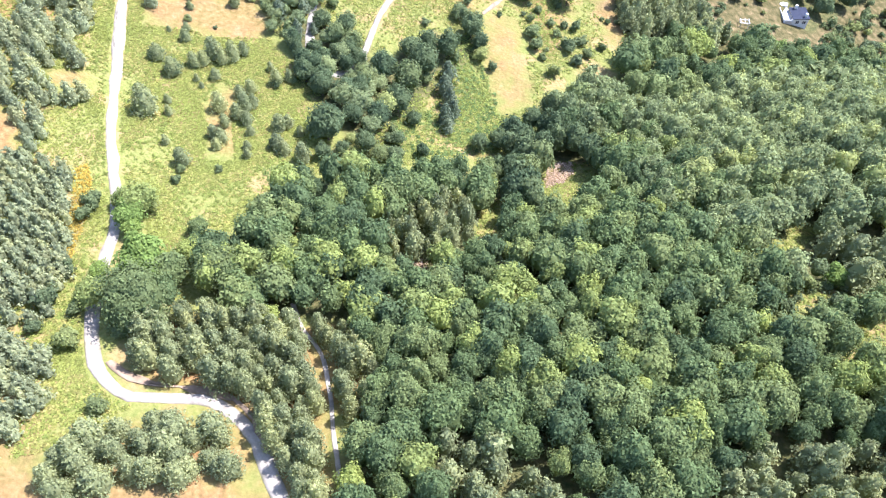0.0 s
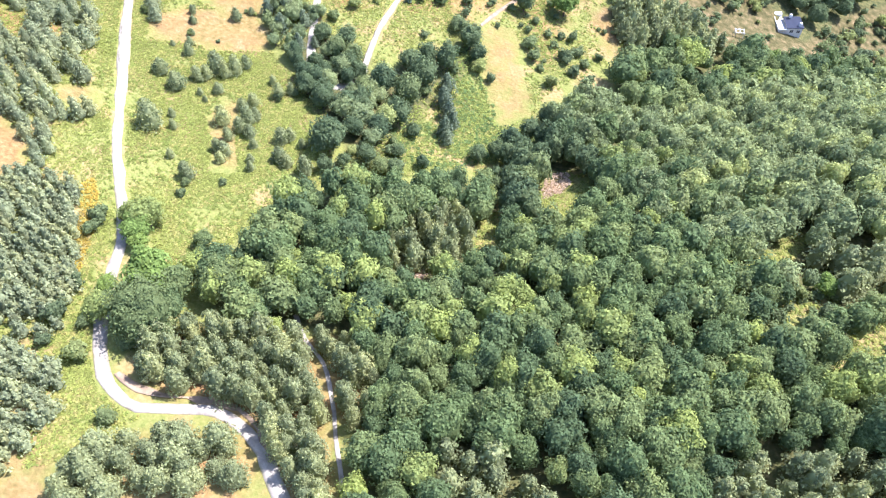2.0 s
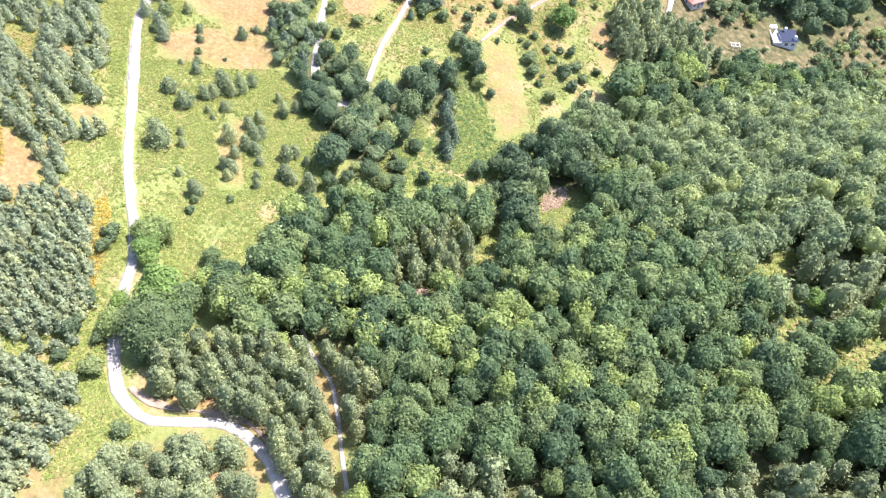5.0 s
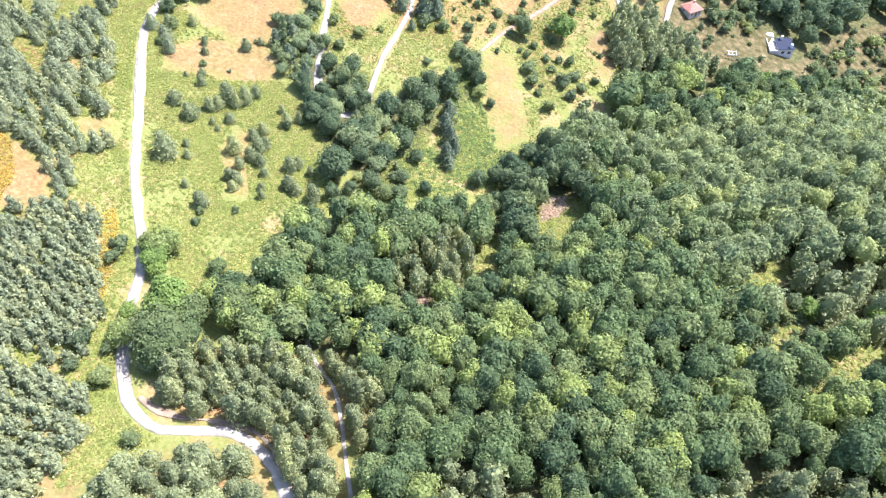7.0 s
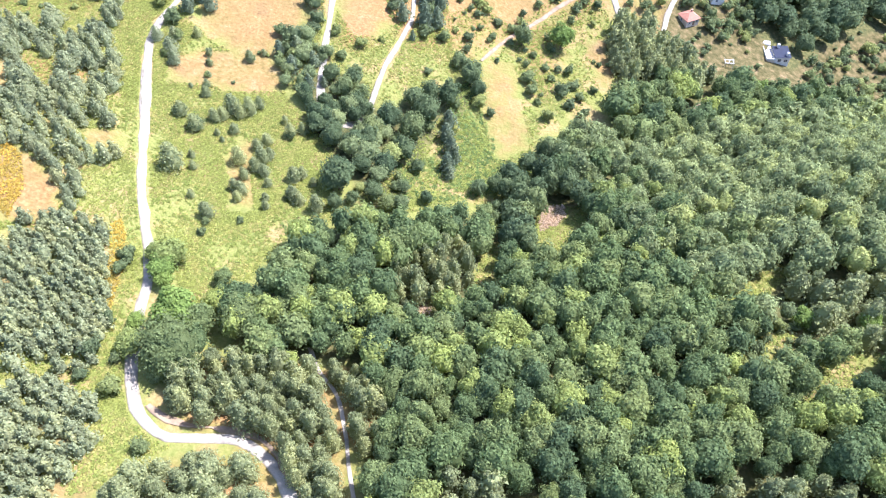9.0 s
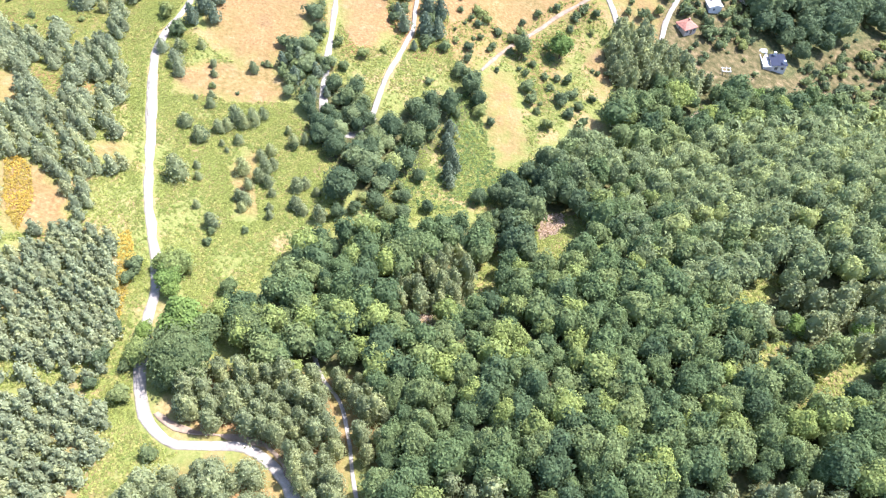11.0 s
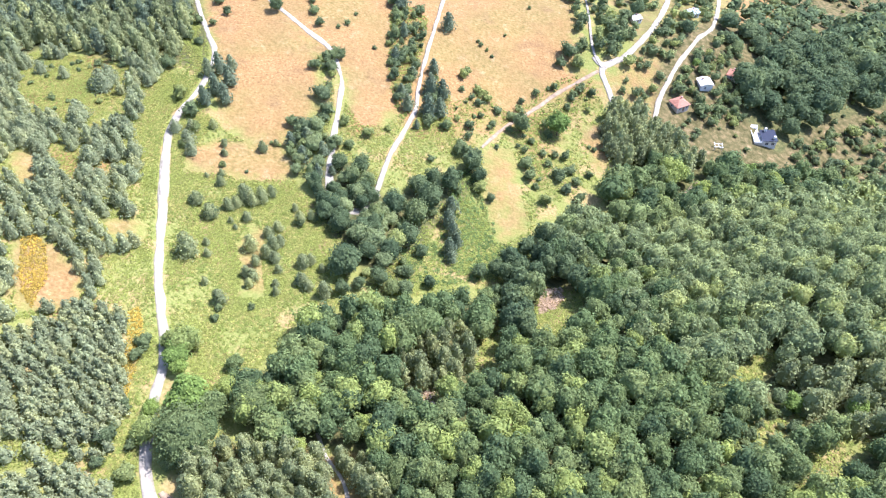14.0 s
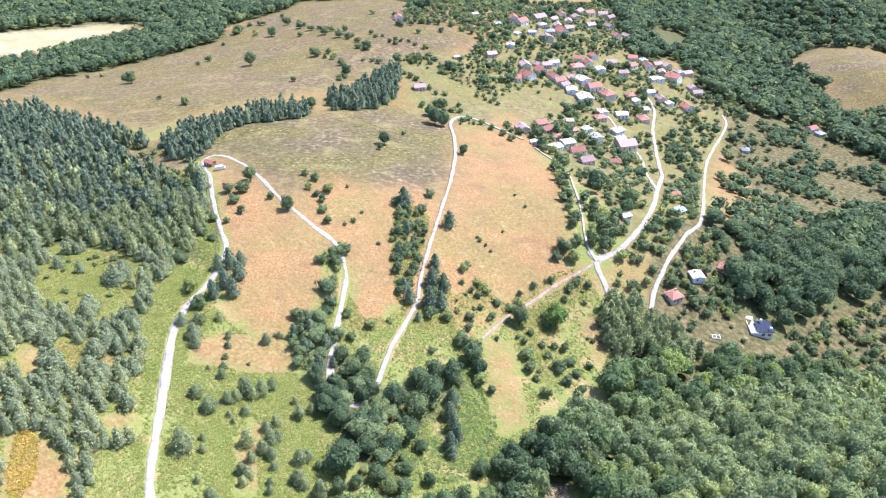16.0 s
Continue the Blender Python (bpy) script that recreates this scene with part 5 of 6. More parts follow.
PINES_IN = [PINE_ROADSIDE, PINE_PATHSIDE, PINE_CENTRE, PINE_EAST, PINE_LOW_A, PINE_LOW_B]
main = sized(scatter(BROAD_MAIN, 4.7, PINES_IN + OPEN), 10.2, 6.9, 0.3)
single, rest = split(main, 220, 90)
for s in single:
    tree(dark_shaded_wood if inside(SHADE_BELT, s[0], s[1]) else broadleaf, *s, "rounded green broadleaf tree in the dense forest", "tree", "broadleaf trees of the forest")
# Trees in this belt are shaded by colour, through the darker leaves.
shady = inside(SHADE_BELT, [s[0] for s in rest], [s[1] for s in rest])
stand("broadleaf_forest", dark_shaded_wood, [s for s, k in zip(rest, shady) if k], "broadleaf trees in the hollow beside the clearing, darkened for shade", 260)
rest = [s for s, k in zip(rest, shady) if not k]
# The further part of the slope takes a paler, greyer leaf colour.
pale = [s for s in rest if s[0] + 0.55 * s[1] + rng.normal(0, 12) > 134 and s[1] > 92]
stand("broadleaf_forest", pale_tree, pale, "dense pale grey-green broadleaf forest on the far slope", 190)
pale = set(pale)
stand("broadleaf_forest", broadleaf, [s for s in rest if s not in pale], "dense green broadleaf forest with rounded crowns", 175)
for k, (x, y, w) in enumerate(ROADSIDE_TREES):
    tree(grand_tree if w > 10 and k != 3 else bright_tree if k in (0, 3) else broadleaf, x, y, w * 1.1, w * 1.05, "large green broadleaf tree shading the gravel road", "tree", "broadleaf trees beside the road")
stand("broadleaf_forest", broadleaf, sized(scatter(BROAD_MIDDLE, 6.2), 11, 8.5), "cluster of dark green broadleaf trees below the pines", 260)

near_pines = sized(scatter(PINE_ROADSIDE, 3.5), 9.5, 5.0) + sized(scatter(PINE_PATHSIDE, 3.7), 9, 4.7) + sized(scatter(PINE_BELOW, 3.7), 7.5, 5.2)
single, rest = split(near_pines, 230, 400)
for s in single:
    tree(olive_pine, *s, "olive green pine with upswept boughs on dry ground", "tree", "pines beside the road and path")
stand("pine_forest", olive_pine, rest + sized(scatter(PINE_LOW_A, 4.4), 9, 5.6) + sized(scatter(PINE_LOW_B, 4.4), 9, 5.6) + sized(scatter(PINE_CENTRE, 4.0), 9, 4.5) + sized(scatter(PINE_EAST, 5.6, keep=0.85, patchy=-0.9), 9.5, 6.4), "olive green pines in a loose stand", 200)
stand("pine_forest", pine, sized(scatter(PINE_WEST_DENSE, 2.4), 5.6, 3.5, 0.2) + sized(scatter(PINE_WEST_LOW, 2.4), 5.6, 3.5, 0.2) + sized(scatter(MEADOW_LOW, 3.2, keep=0.5), 5.2, 3.6, 0.3), "dense plantation of grey-green young pines", 0)
stand("pine_forest", pine, sized(scatter(WEST_WOOD, 3.7, [ROAD_STRIP, WEST_GLADE_A, WEST_GLADE_B, WEST_GLADE_C, WEST_GLADE_D, WEST_GLADE_E, PINE_WEST_DENSE], 0.9, patchy=-1.3), 6.2, 4.4), "open wood of grey-green pines", 230)
hill = sized(scatter(PINE_NORTHWEST, 4.9, [NORTHWEST_GLADE, ROAD_STRIP, WEST_GLADE_A], 0.9), 9.5, 5.6)
# Split by distance: nearer pines take lighter olive needles in place of sunlight.
dark_hill = [s for s in hill if s[1] + s[2] * 6 + rng.normal(0, 45) > 340]
stand("pine_forest", dark_pine, dark_hill, "dark tall pines on the hill", 300)
stand("pine_forest", olive_pine, sized(scatter(PINE_MIDDLE, 4.2), 9.5, 6.0), "green pines above the broadleaf trees", 300)
stand("pine_forest", olive_pine, [s for s in hill if s not in dark_hill], "pines on the open slope, needles lightened to olive for sun", 300)
stand("pine_forest", dark_pine, sized(scatter(RIDGE_PINES, 4.8), 9, 5.4) + sized(scatter(RIDGE_PINES_EAST, 4.8), 9, 5.4), "dark row of pines along the ridge")
stand("far_wood", dark_shaded_wood, sized(scatter(FAR_WOOD_WEST, 11.5), 12, 13.5) + sized(scatter(FAR_HEDGE_WEST, 8.5), 10, 10.5), "distant dark broadleaf wood behind the fields")
# Dark leaf colour stands in for the shade of this far hillside.
stand("far_wood", dark_shaded_wood, sized(scatter(FAR_WOOD_EAST, 11.5, [FAR_FIELD_EAST, FIELD_VALE]), 12, 14), "distant wooded hillside across the valley")
stand("far_wood", dark_shaded_wood, sized(scatter(EAST_WOOD, 8.4), 12, 11) + sized(scatter(EAST_WOOD_UPPER, 7.5, keep=0.7, patchy=-0.9), 7, 8.5, 0.4) + sized(scatter(SCRUB_EAST, 6.8, keep=0.85, patchy=0.0), 5.2, 7.4, 0.45) + sized(scatter(VILLAGE, 20, FIELDS, patchy=-0.2), 8.5, 8.5), "dark broadleaf wood on the valley slope", 330)
stand("scrub", bush, sized(scatter(SCRUB_EAST, 14, keep=0.5), 3, 4, 0.4) + sized(scatter(SCRUB_HOUSES, 4.4, keep=0.85), 4.6, 5.4, 0.4) + sized(scatter(SCRUB_MIDDLE, 5.5, keep=0.8), 4.5, 5.5, 0.4) + sized(scatter(SCRUB_EAST_LOW, 5.6, keep=0.62), 3.6, 5.0, 0.45) + sized(scatter(EAST_SLOPE, 7.5, keep=0.6), 2.4, 3.4, 0.5) + sized(scatter(VILLAGE, 5.6, FIELDS, 0.72, patchy=-1.3), 3.4, 4.9, 0.45) + sized(scatter(LANE_WOOD, 5.5), 6, 6.5, 0.3) + sized(scatter(SCRUB_NORTH, 9, FIELDS), 6, 8, 0.3)
      + sized(scatter(LANE_HEDGE, 5), 6, 6.5) + sized(scatter(LANE_HEDGE_WEST, 6), 5, 6) + sized(scatter(HEDGE_UPPER, 3.4, keep=0.75), 3.6, 4.4, 0.4) + sized(scatter(HEDGE_ROAD, 4.0), 3, 4.4, 0.3) + sized(scatter(HEDGE_LEFT, 4.5), 4.5, 5)
      + sized(scatter(DRY_SLOPE, 14), 4, 5), "scattered green scrub and garden trees on the slopes", 300, "scrub")
stand("scrub", bush, sized(scatter(SCRUB_PATH, 6, keep=0.6), 2.6, 3.8, 0.4) + sized(scatter(SCRUB_VERGE, 4, keep=0.7), 3, 4.4, 0.4) + sized(scatter(BELT_MIDDLE, 5.5, keep=0.35), 3.5, 4.2, 0.3) + sized(scatter(WEST_GLADE_A, 6, keep=0.4), 2, 3)
      + sized(scatter(NORTHWEST_GLADE, 7, keep=0.5), 3, 4) + sized(scatter(GLADE_SCRUB, 3.2, keep=0.7), 2.5, 3.5), "green undergrowth beside the trees", 300, "scrub")

for spots, kind, ratio, label, cat, group in (
        (RIDGE_BUSHES, bush, 0.8, "dark green bush on the dry ridge meadow", "bush", "bushes of the ridge meadow"),
        (RIDGE_ROWS + RIDGE_ROWS_EAST, bush, 0.7, "small dark bush in a straggling hedge on dry grass", "bush", "bushes of the ridge hedges"),
        (RIDGE_TREES, dark_shaded_wood, 1.2, "dark green tree standing alone in dry grass", "tree", "trees of the dry spur"),
        (SPUR_BUSHES, bush, 0.8, "green bush in the dry grass of the spur", "bush", "bushes of the dry spur"),
        (MEADOW_BUSHES, olive_pine, 1.25, "young grey-green pine in the bracken meadow", "tree", "young pines of the bracken meadow"),
        (LOW_BUSHES, bush, 0.9, "bright green shrub beside the gravel road", "bush", "shrubs beside the road"),
        (TRACK_BUSHES, bush, 0.85, "green bush beside the gravel track", "bush", "bushes beside the tracks"),
        (EAST_BUSHES, bush, 0.85, "green shrub on the sunlit meadow slope", "bush", "shrubs of the eastern meadow"),
        (BELT_TREES, dark_shaded_wood, 1.15, "dark green rounded tree in the belt below the road bend", "tree", "trees of the belt"),
        (BEND_TREES, dark_shaded_wood, 1.25, "dark tree hiding the bend of the gravel road", "tree", "trees of the belt"),
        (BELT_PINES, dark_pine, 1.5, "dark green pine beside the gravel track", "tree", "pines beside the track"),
        # Hollow trees: shade put in by the darker leaf colour.
        (HOLLOW_TREES, dark_shaded_wood, 1.1, "tree in the hollow, leaf colour darkened for shade", "tree", "trees of the belt"),
        (BELT_FILL, pale_tree, 1.1, "grey-green tree in the dense belt round the road bend", "tree", "trees of the belt"),
        (BIG_TREE, dark_shaded_wood, 1.15, "large rounded green tree at the meadow edge", "tree", "broadleaf trees of the meadow"),
        (BRIGHT_TREES, bright_tree, 1.1, "bright yellow-green broadleaf tree among darker trees", "tree", "bright broadleaf trees"),
        (WEST_TREES, pine, 1.15, "large grey-green pine at the edge of a clearing", "tree", "large pines of the open wood")):
    for x, y, w in spots:
        w *= 1.1 if group == "trees of the belt" else 1.0
        tree(kind, x, y, w * ratio * rng.uniform(0.92, 1.1) * (1.1 if kind is bush else 1.25 if kind is olive_pine else 0.95), w * rng.uniform(0.95, 1.1) * (1.12 if kind is bush else 1.2 if kind is olive_pine else 0.95), label, cat, group)


# ---- low growth ----
def sprays(name, polys, material, gap, high, wide, cards, label, holes=(), keep=1.0):
    """Low plants: tufts of a few blades, close together."""
    heap, tints = Heap(), []
    r = np.random.default_rng(11)
    shapes = []
    for _ in range(8):
        h = Heap()
        h.clump(np.zeros(3), np.array([0.5, 0.5, 0.4]), cards, 0.3, r, 0.1, None)
        shapes.append(h.done())
    for poly in polys:
        x, y = scatter(poly, gap, holes, keep, 0.2)
        z = height(x, y)
        for i in range(len(x)):
            patch = 0.5 + 0.25 * (math.sin(x[i] * 0.21 + 2 * math.sin(y[i] * 0.13)) + math.sin(y[i] * 0.17 + 1.5 * math.sin(x[i] * 0.19)))
            if name == "bracken" and r.uniform(0, 1) < 2.0 * (patch - 0.6):
                continue
            v, f = shapes[r.integers(8)]
            a, k = r.uniform(0, 6.28), 0.6 + 0.8 * r.uniform(0, 1) ** 1.5
            c, s = math.cos(a) * wide * k, math.sin(a) * wide * k
            w = np.stack([x[i] + v[:, 0] * c - v[:, 1] * s, y[i] + v[:, 0] * s + v[:, 1] * c, z[i] + high * k * (0.3 + v[:, 2])], -1)
            heap.add(w, f)
            tints.append(np.full(len(v), min(0.99, max(0.0, patch * 0.75 + r.uniform(-0.1, 0.35)))))
    me = mesh_of(name, *heap.done(), material)
    float_attr(me, "tint", np.concatenate(tints))
    tagged(new(name, me), label, "undergrowth", kind="stuff")


sprays("bracken", [ROAD_STRIP, HEDGE_UPPER, HEDGE_ROAD, SCRUB_VERGE, MEADOW_EDGE, MEADOW_WEST, MEADOW_LEFTSIDE, MEADOW_VALLEY, MEADOW_NORTH, MEADOW_ROAD, MEADOW_STRIP, MEADOW_BETWEEN, WEST_WOOD, WEST_GLADE_A, GLADE_SCRUB, GLADE_YELLOW, GLADE_HERB, GLADE_BROWN, GLADE_EAST, MEADOW_LOW], BRACKEN, 0.74, 0.4, 0.95, 9, "yellow-green bracken covering the meadow", [DRY_FIELD_LOW, GOLD_STRIP, DRY_STREAK, DRY_STREAK_C, DRY_VERGE, WEST_GLADE_B, WEST_GLADE_C, WEST_GLADE_D, GLADE_DEAD], 0.92)
sprays("bracken", [MEADOW_EAST, SCRUB_PATH, VALLEY_FLOOR_WEST, VALLEY_FLOOR_EAST], BRACKEN, 0.85, 0.4, 1.0, 8, "thin yellow-green bracken between dry grass", [DRY_EAST, DRY_GAP], 0.62)
# Herbs in a darker green than the bracken around them.
sprays("green_herbs", [VALLEY_FLOOR, VALLEY_FLOOR_EAST, VALLEY_FLOOR_WEST], HERB, 0.9, 0.5, 1.2, 9, "dark green herbs on the valley floor", (), 0.55)
sprays("goldenrod", [GOLD_STRIP, GOLD_PATCH], GOLD, 0.5, 0.6, 0.75, 9, "golden yellow flowering weeds in a strip", (), 0.9)
sprays("dead_bracken", [GLADE_DEAD, GLADE_SMALL], DEAD, 0.6, 0.5, 0.8, 9, "withered brown bracken in a small clearing", (), 0.9)


# ---- houses ----
def tiles(name, color, rows=3.0):
    """A roof with courses across the slope, weathered."""
    m, nodes, links, bsdf = shader(name)
    co = nodes.new("ShaderNodeTexCoord")
    info = nodes.new("ShaderNodeObjectInfo")
    wave = nodes.new("ShaderNodeTexWave")
    wave.bands_direction = "Z"
    wave.inputs["Scale"].default_value, wave.inputs["Distortion"].default_value = rows, 0.6
    links.new(co.outputs["Object"], wave.inputs["Vector"])
    n = nodes.new("ShaderNodeTexNoise")
    n.inputs["Scale"].default_value, n.inputs["Detail"].default_value = 1.2, 7
    links.new(co.outputs["Object"], n.inputs["Vector"])
    add = nodes.new("ShaderNodeMath")
    links.new(n.outputs["Fac"], add.inputs[0])
    links.new(info.outputs["Random"], add.inputs[1])
    r = nodes.new("ShaderNodeMapRange")
    r.inputs["From Min"].default_value, r.inputs["From Max"].default_value = 0.3, 1.7
    r.inputs["To Min"].default_value, r.inputs["To Max"].default_value = 0.6, 1.3
    links.new(add.outputs[0], r.inputs["Value"])
    mul = nodes.new("ShaderNodeVectorMath")
    mul.operation = "SCALE"
    mul.inputs[0].default_value = color
    links.new(r.outputs[0], mul.inputs["Scale"])
    links.new(mul.outputs[0], bsdf.inputs["Base Color"])
    bsdf.inputs["Roughness"].default_value = 0.8
    b = nodes.new("ShaderNodeBump")
    b.inputs["Strength"].default_value, b.inputs["Distance"].default_value = 0.5, 0.05
    links.new(wave.outputs["Fac"], b.inputs["Height"])
    links.new(b.outputs[0], bsdf.inputs["Normal"])
    return m


WHITEWASH = plain("whitewash", (0.62, 0.6, 0.55), 0.9, 0, 0.12, 0.6)
CREAM = plain("cream_plaster", (0.5, 0.42, 0.33), 0.9, 0, 0.15, 0.6)
BRICK = plain("bare_brick", (0.4, 0.25, 0.19), 0.9, 0, 0.2, 0.8)
FRAME = plain("painted_frame", (0.5, 0.48, 0.45), 0.6, 0, 0.05, 2.0)
DOORWOOD = plain("door_wood", (0.2, 0.12, 0.07), 0.7, 0, 0.2, 3.0)
PANE = plain("window_pane", (0.05, 0.06, 0.08), 0.1, 0, 0.1, 1.0)
PANE.node_tree.nodes["Principled BSDF"].inputs["Specular IOR Level"].default_value = 0.8
ROOFS = {"r": tiles("red_tiles", (0.33, 0.12, 0.07)), "o": tiles("orange_tiles", (0.42, 0.18, 0.11)), "p": tiles("weathered_tiles", (0.34, 0.22, 0.18)),
         "w": tiles("white_sheet_roof", (0.46, 0.41, 0.36), 1.0), "g": tiles("grey_slate", (0.3, 0.29, 0.29)), "b": tiles("pale_blue_sheet_roof", (0.34, 0.42, 0.48), 1.0)}
ROOFS["d"] = tiles("dark_slate", (0.03, 0.034, 0.05), 2.0)
ROOFS["d"].node_tree.nodes["Principled BSDF"].inputs["Specular IOR Level"].default_value = 0.15


def part(name, bm, material, parent, label=""):
    """One mesh under a thing or under a part."""
    me = bpy.data.meshes.new(name)
    bmesh.ops.recalc_face_normals(bm, faces=bm.faces)
    bm.to_mesh(me)
    bm.free()
    me.materials.append(material)
    ob = new(name, me)
    ob.parent = parent
    return tagged(ob, label)


def box(bm, x0, y0, z0, x1, y1, z1, bevel=0.0):
    geo = bmesh.ops.create_cube(bm, size=1)
    bmesh.ops.scale(bm, vec=(x1 - x0, y1 - y0, z1 - z0), verts=geo["verts"])
    bmesh.ops.translate(bm, vec=((x0 + x1) / 2, (y0 + y1) / 2, (z0 + z1) / 2), verts=geo["verts"])
    if bevel:
        edges = list({e for v in geo["verts"] for e in v.link_edges})
        bmesh.ops.bevel(bm, geom=edges, offset=bevel, segments=1, affect="EDGES")
    return bm


def pitched(bm, lx, ly, z, rise, over, hip, thick=0.18):
    """A roof of two slopes, or of four."""
    a, b = lx / 2 + over, ly / 2 + over
    ridge = a - (b if hip else 0) * 0.85
    low = z - over * rise / (ly / 2)
    for dz in (0, thick):
        for p in ((-a, -b, low), (a, -b, low), (a, b, low), (-a, b, low), (-ridge, 0, z + rise), (ridge, 0, z + rise)):
            bm.verts.new((p[0], p[1], p[2] + dz))
    bm.verts.ensure_lookup_table()
    v = bm.verts
    for k, flip in ((0, True), (6, False)):
        for f in ((0, 1, 5, 4), (2, 3, 4, 5), (1, 2, 5), (3, 0, 4)):
            if len(f) == 3 and not hip:
                continue
            bm.faces.new([v[i + k] for i in (f[::-1] if flip else f)])
    rim = [0, 1, 2, 3] if hip else [0, 1, 5, 2, 3, 4]
    for i, j in zip(rim, rim[1:] + rim[:1]):
        bm.faces.new([v[i], v[j], v[j + 6], v[i + 6]])
    return bm


def window(parent, x, y, z, w, h, axis):
    """A window in a wall: frame, sill and pane."""
    bm = bmesh.new()
    t = 0.06
    for a0, a1, b0, b1 in ((-w / 2, w / 2, h - 0.08, h), (-w / 2, w / 2, 0, 0.08), (-w / 2, -w / 2 + 0.08, 0.08, h - 0.08), (w / 2 - 0.08, w / 2, 0.08, h - 0.08), (-0.03, 0.03, 0.08, h - 0.08)):
        if axis == "y":
            box(bm, x + a0, y - t, z + b0, x + a1, y + t, z + b1)
        else:
            box(bm, x - t, y + a0, z + b0, x + t, y + a1, z + b1)
    win = part("window", bm, FRAME, parent)
    bm = bmesh.new()
    if axis == "y":
        box(bm, x - w / 2 + 0.05, y - 0.02, z + 0.05, x + w / 2 - 0.05, y + 0.02, z + h - 0.05)
    else:
        box(bm, x - 0.02, y - w / 2 + 0.05, z + 0.05, x + 0.02, y + w / 2 - 0.05, z + h - 0.05)
    part("pane", bm, PANE, win, "dark reflecting glass")


def house(lx, ly, wall_high, rise, roof, wall, hip, label):
    """A village house: walls, roof with chimney, windows, door."""
    ob = new("house")
    bm = bmesh.new()
    box(bm, -lx / 2, -ly / 2, -2.5, lx / 2, ly / 2, wall_high)
    if not hip:
        for s in (-1, 1):
            vs = [bm.verts.new((s * (lx / 2 - d), y, z)) for d in (0, 0.25) for y, z in ((-ly / 2, wall_high), (ly / 2, wall_high), (0, wall_high + rise))]
            bm.faces.new(vs[:3])
            bm.faces.new(vs[3:])
            bm.faces.new([vs[0], vs[2], vs[5], vs[3]])
            bm.faces.new([vs[1], vs[2], vs[5], vs[4]])
    part("wall", bm, wall, ob)
    top = part("roof", pitched(bmesh.new(), lx, ly, wall_high + 0.02, rise, 0.45, hip), ROOFS[roof], ob)
    bm = bmesh.new()
    box(bm, lx * 0.18, ly * 0.1, wall_high + rise * 0.5, lx * 0.18 + 0.6, ly * 0.1 + 0.6, wall_high + rise + 0.7, 0.03)
    box(bm, lx * 0.18 - 0.08, ly * 0.1 - 0.08, wall_high + rise + 0.7, lx * 0.18 + 0.68, ly * 0.1 + 0.68, wall_high + rise + 0.82)
    part("chimney", bm, BRICK, top, "brick chimney with a cap")
    floors = [0.8] if wall_high < 3.6 else [-1.6, 1.6]
    for z in floors:
        for k in (-0.3, 0.05, 0.32):
            if z > 1 or k != 0.05:
                window(ob, lx * k, -ly / 2, z, 1.1, 1.3, "y")
        for s in (-1, 1):
            window(ob, s * lx / 2, ly * 0.12, z, 1.0, 1.3, "x")
    bm = bmesh.new()
    box(bm, lx * 0.05 - 0.5, -ly / 2 - 0.05, -0.2, lx * 0.05 + 0.5, -ly / 2 + 0.05, 2.0, 0.015)
    part("door", bm, DOORWOOD, ob, "brown wooden door")
    return tagged(ob, label, "house", "houses of the village")


kinds = {"r": (11, 9, 3.9, 2.5, WHITEWASH, False, "whitewashed village house with a red tiled roof"), "o": (10.5, 9.5, 3.9, 2.3, CREAM, True, "cream plastered house with an orange tiled hip roof"),
         "p": (11, 9, 4.1, 2.3, CREAM, False, "old plastered house with a faded weathered roof"), "w": (10, 9, 3.7, 1.3, WHITEWASH, False, "white house with a pale sheet roof"),
         "g": (10.5, 9, 3.9, 1.9, CREAM, True, "plastered house with a grey slate roof"), "b": (10, 9, 3.8, 1.5, WHITEWASH, False, "white house with a pale blue sheet roof")}
made = {}
for x, y, w, k in HOMES + HOMES_FAR + HOMES_NEAR:
    lx, ly, wall_high, rise, wall, hip, label = kinds[k]
    small = "s" if w < 7 else "l"
    m = Matrix.Translation((x, y, float(height(x, y)) - 0.1)) @ Matrix.Rotation(radians(20 + 90 * rng.integers(2) + rng.normal(0, 14)), 4, "Z")
    m = m @ Matrix.Scale(max(0.8, 1.12 * w / (11.0 if small == "l" else 6.5)) * rng.uniform(0.95, 1.08), 4)
    if (k, small) not in made:
        if small == "s":
            lx, ly, wall_high, rise, label = lx * 0.6, ly * 0.65, 2.7, rise * 0.6, label.replace("house", "small house", 1)
        made[k, small] = house(lx, ly, wall_high, rise, k, wall, hip, label)
        made[k, small].matrix_basis = m
    else:
        first = made[k, small]
        keep_scale = first.scale.copy()
        first.scale = (1, 1, 1)
        copy_thing(first, m)
        first.scale = keep_scale


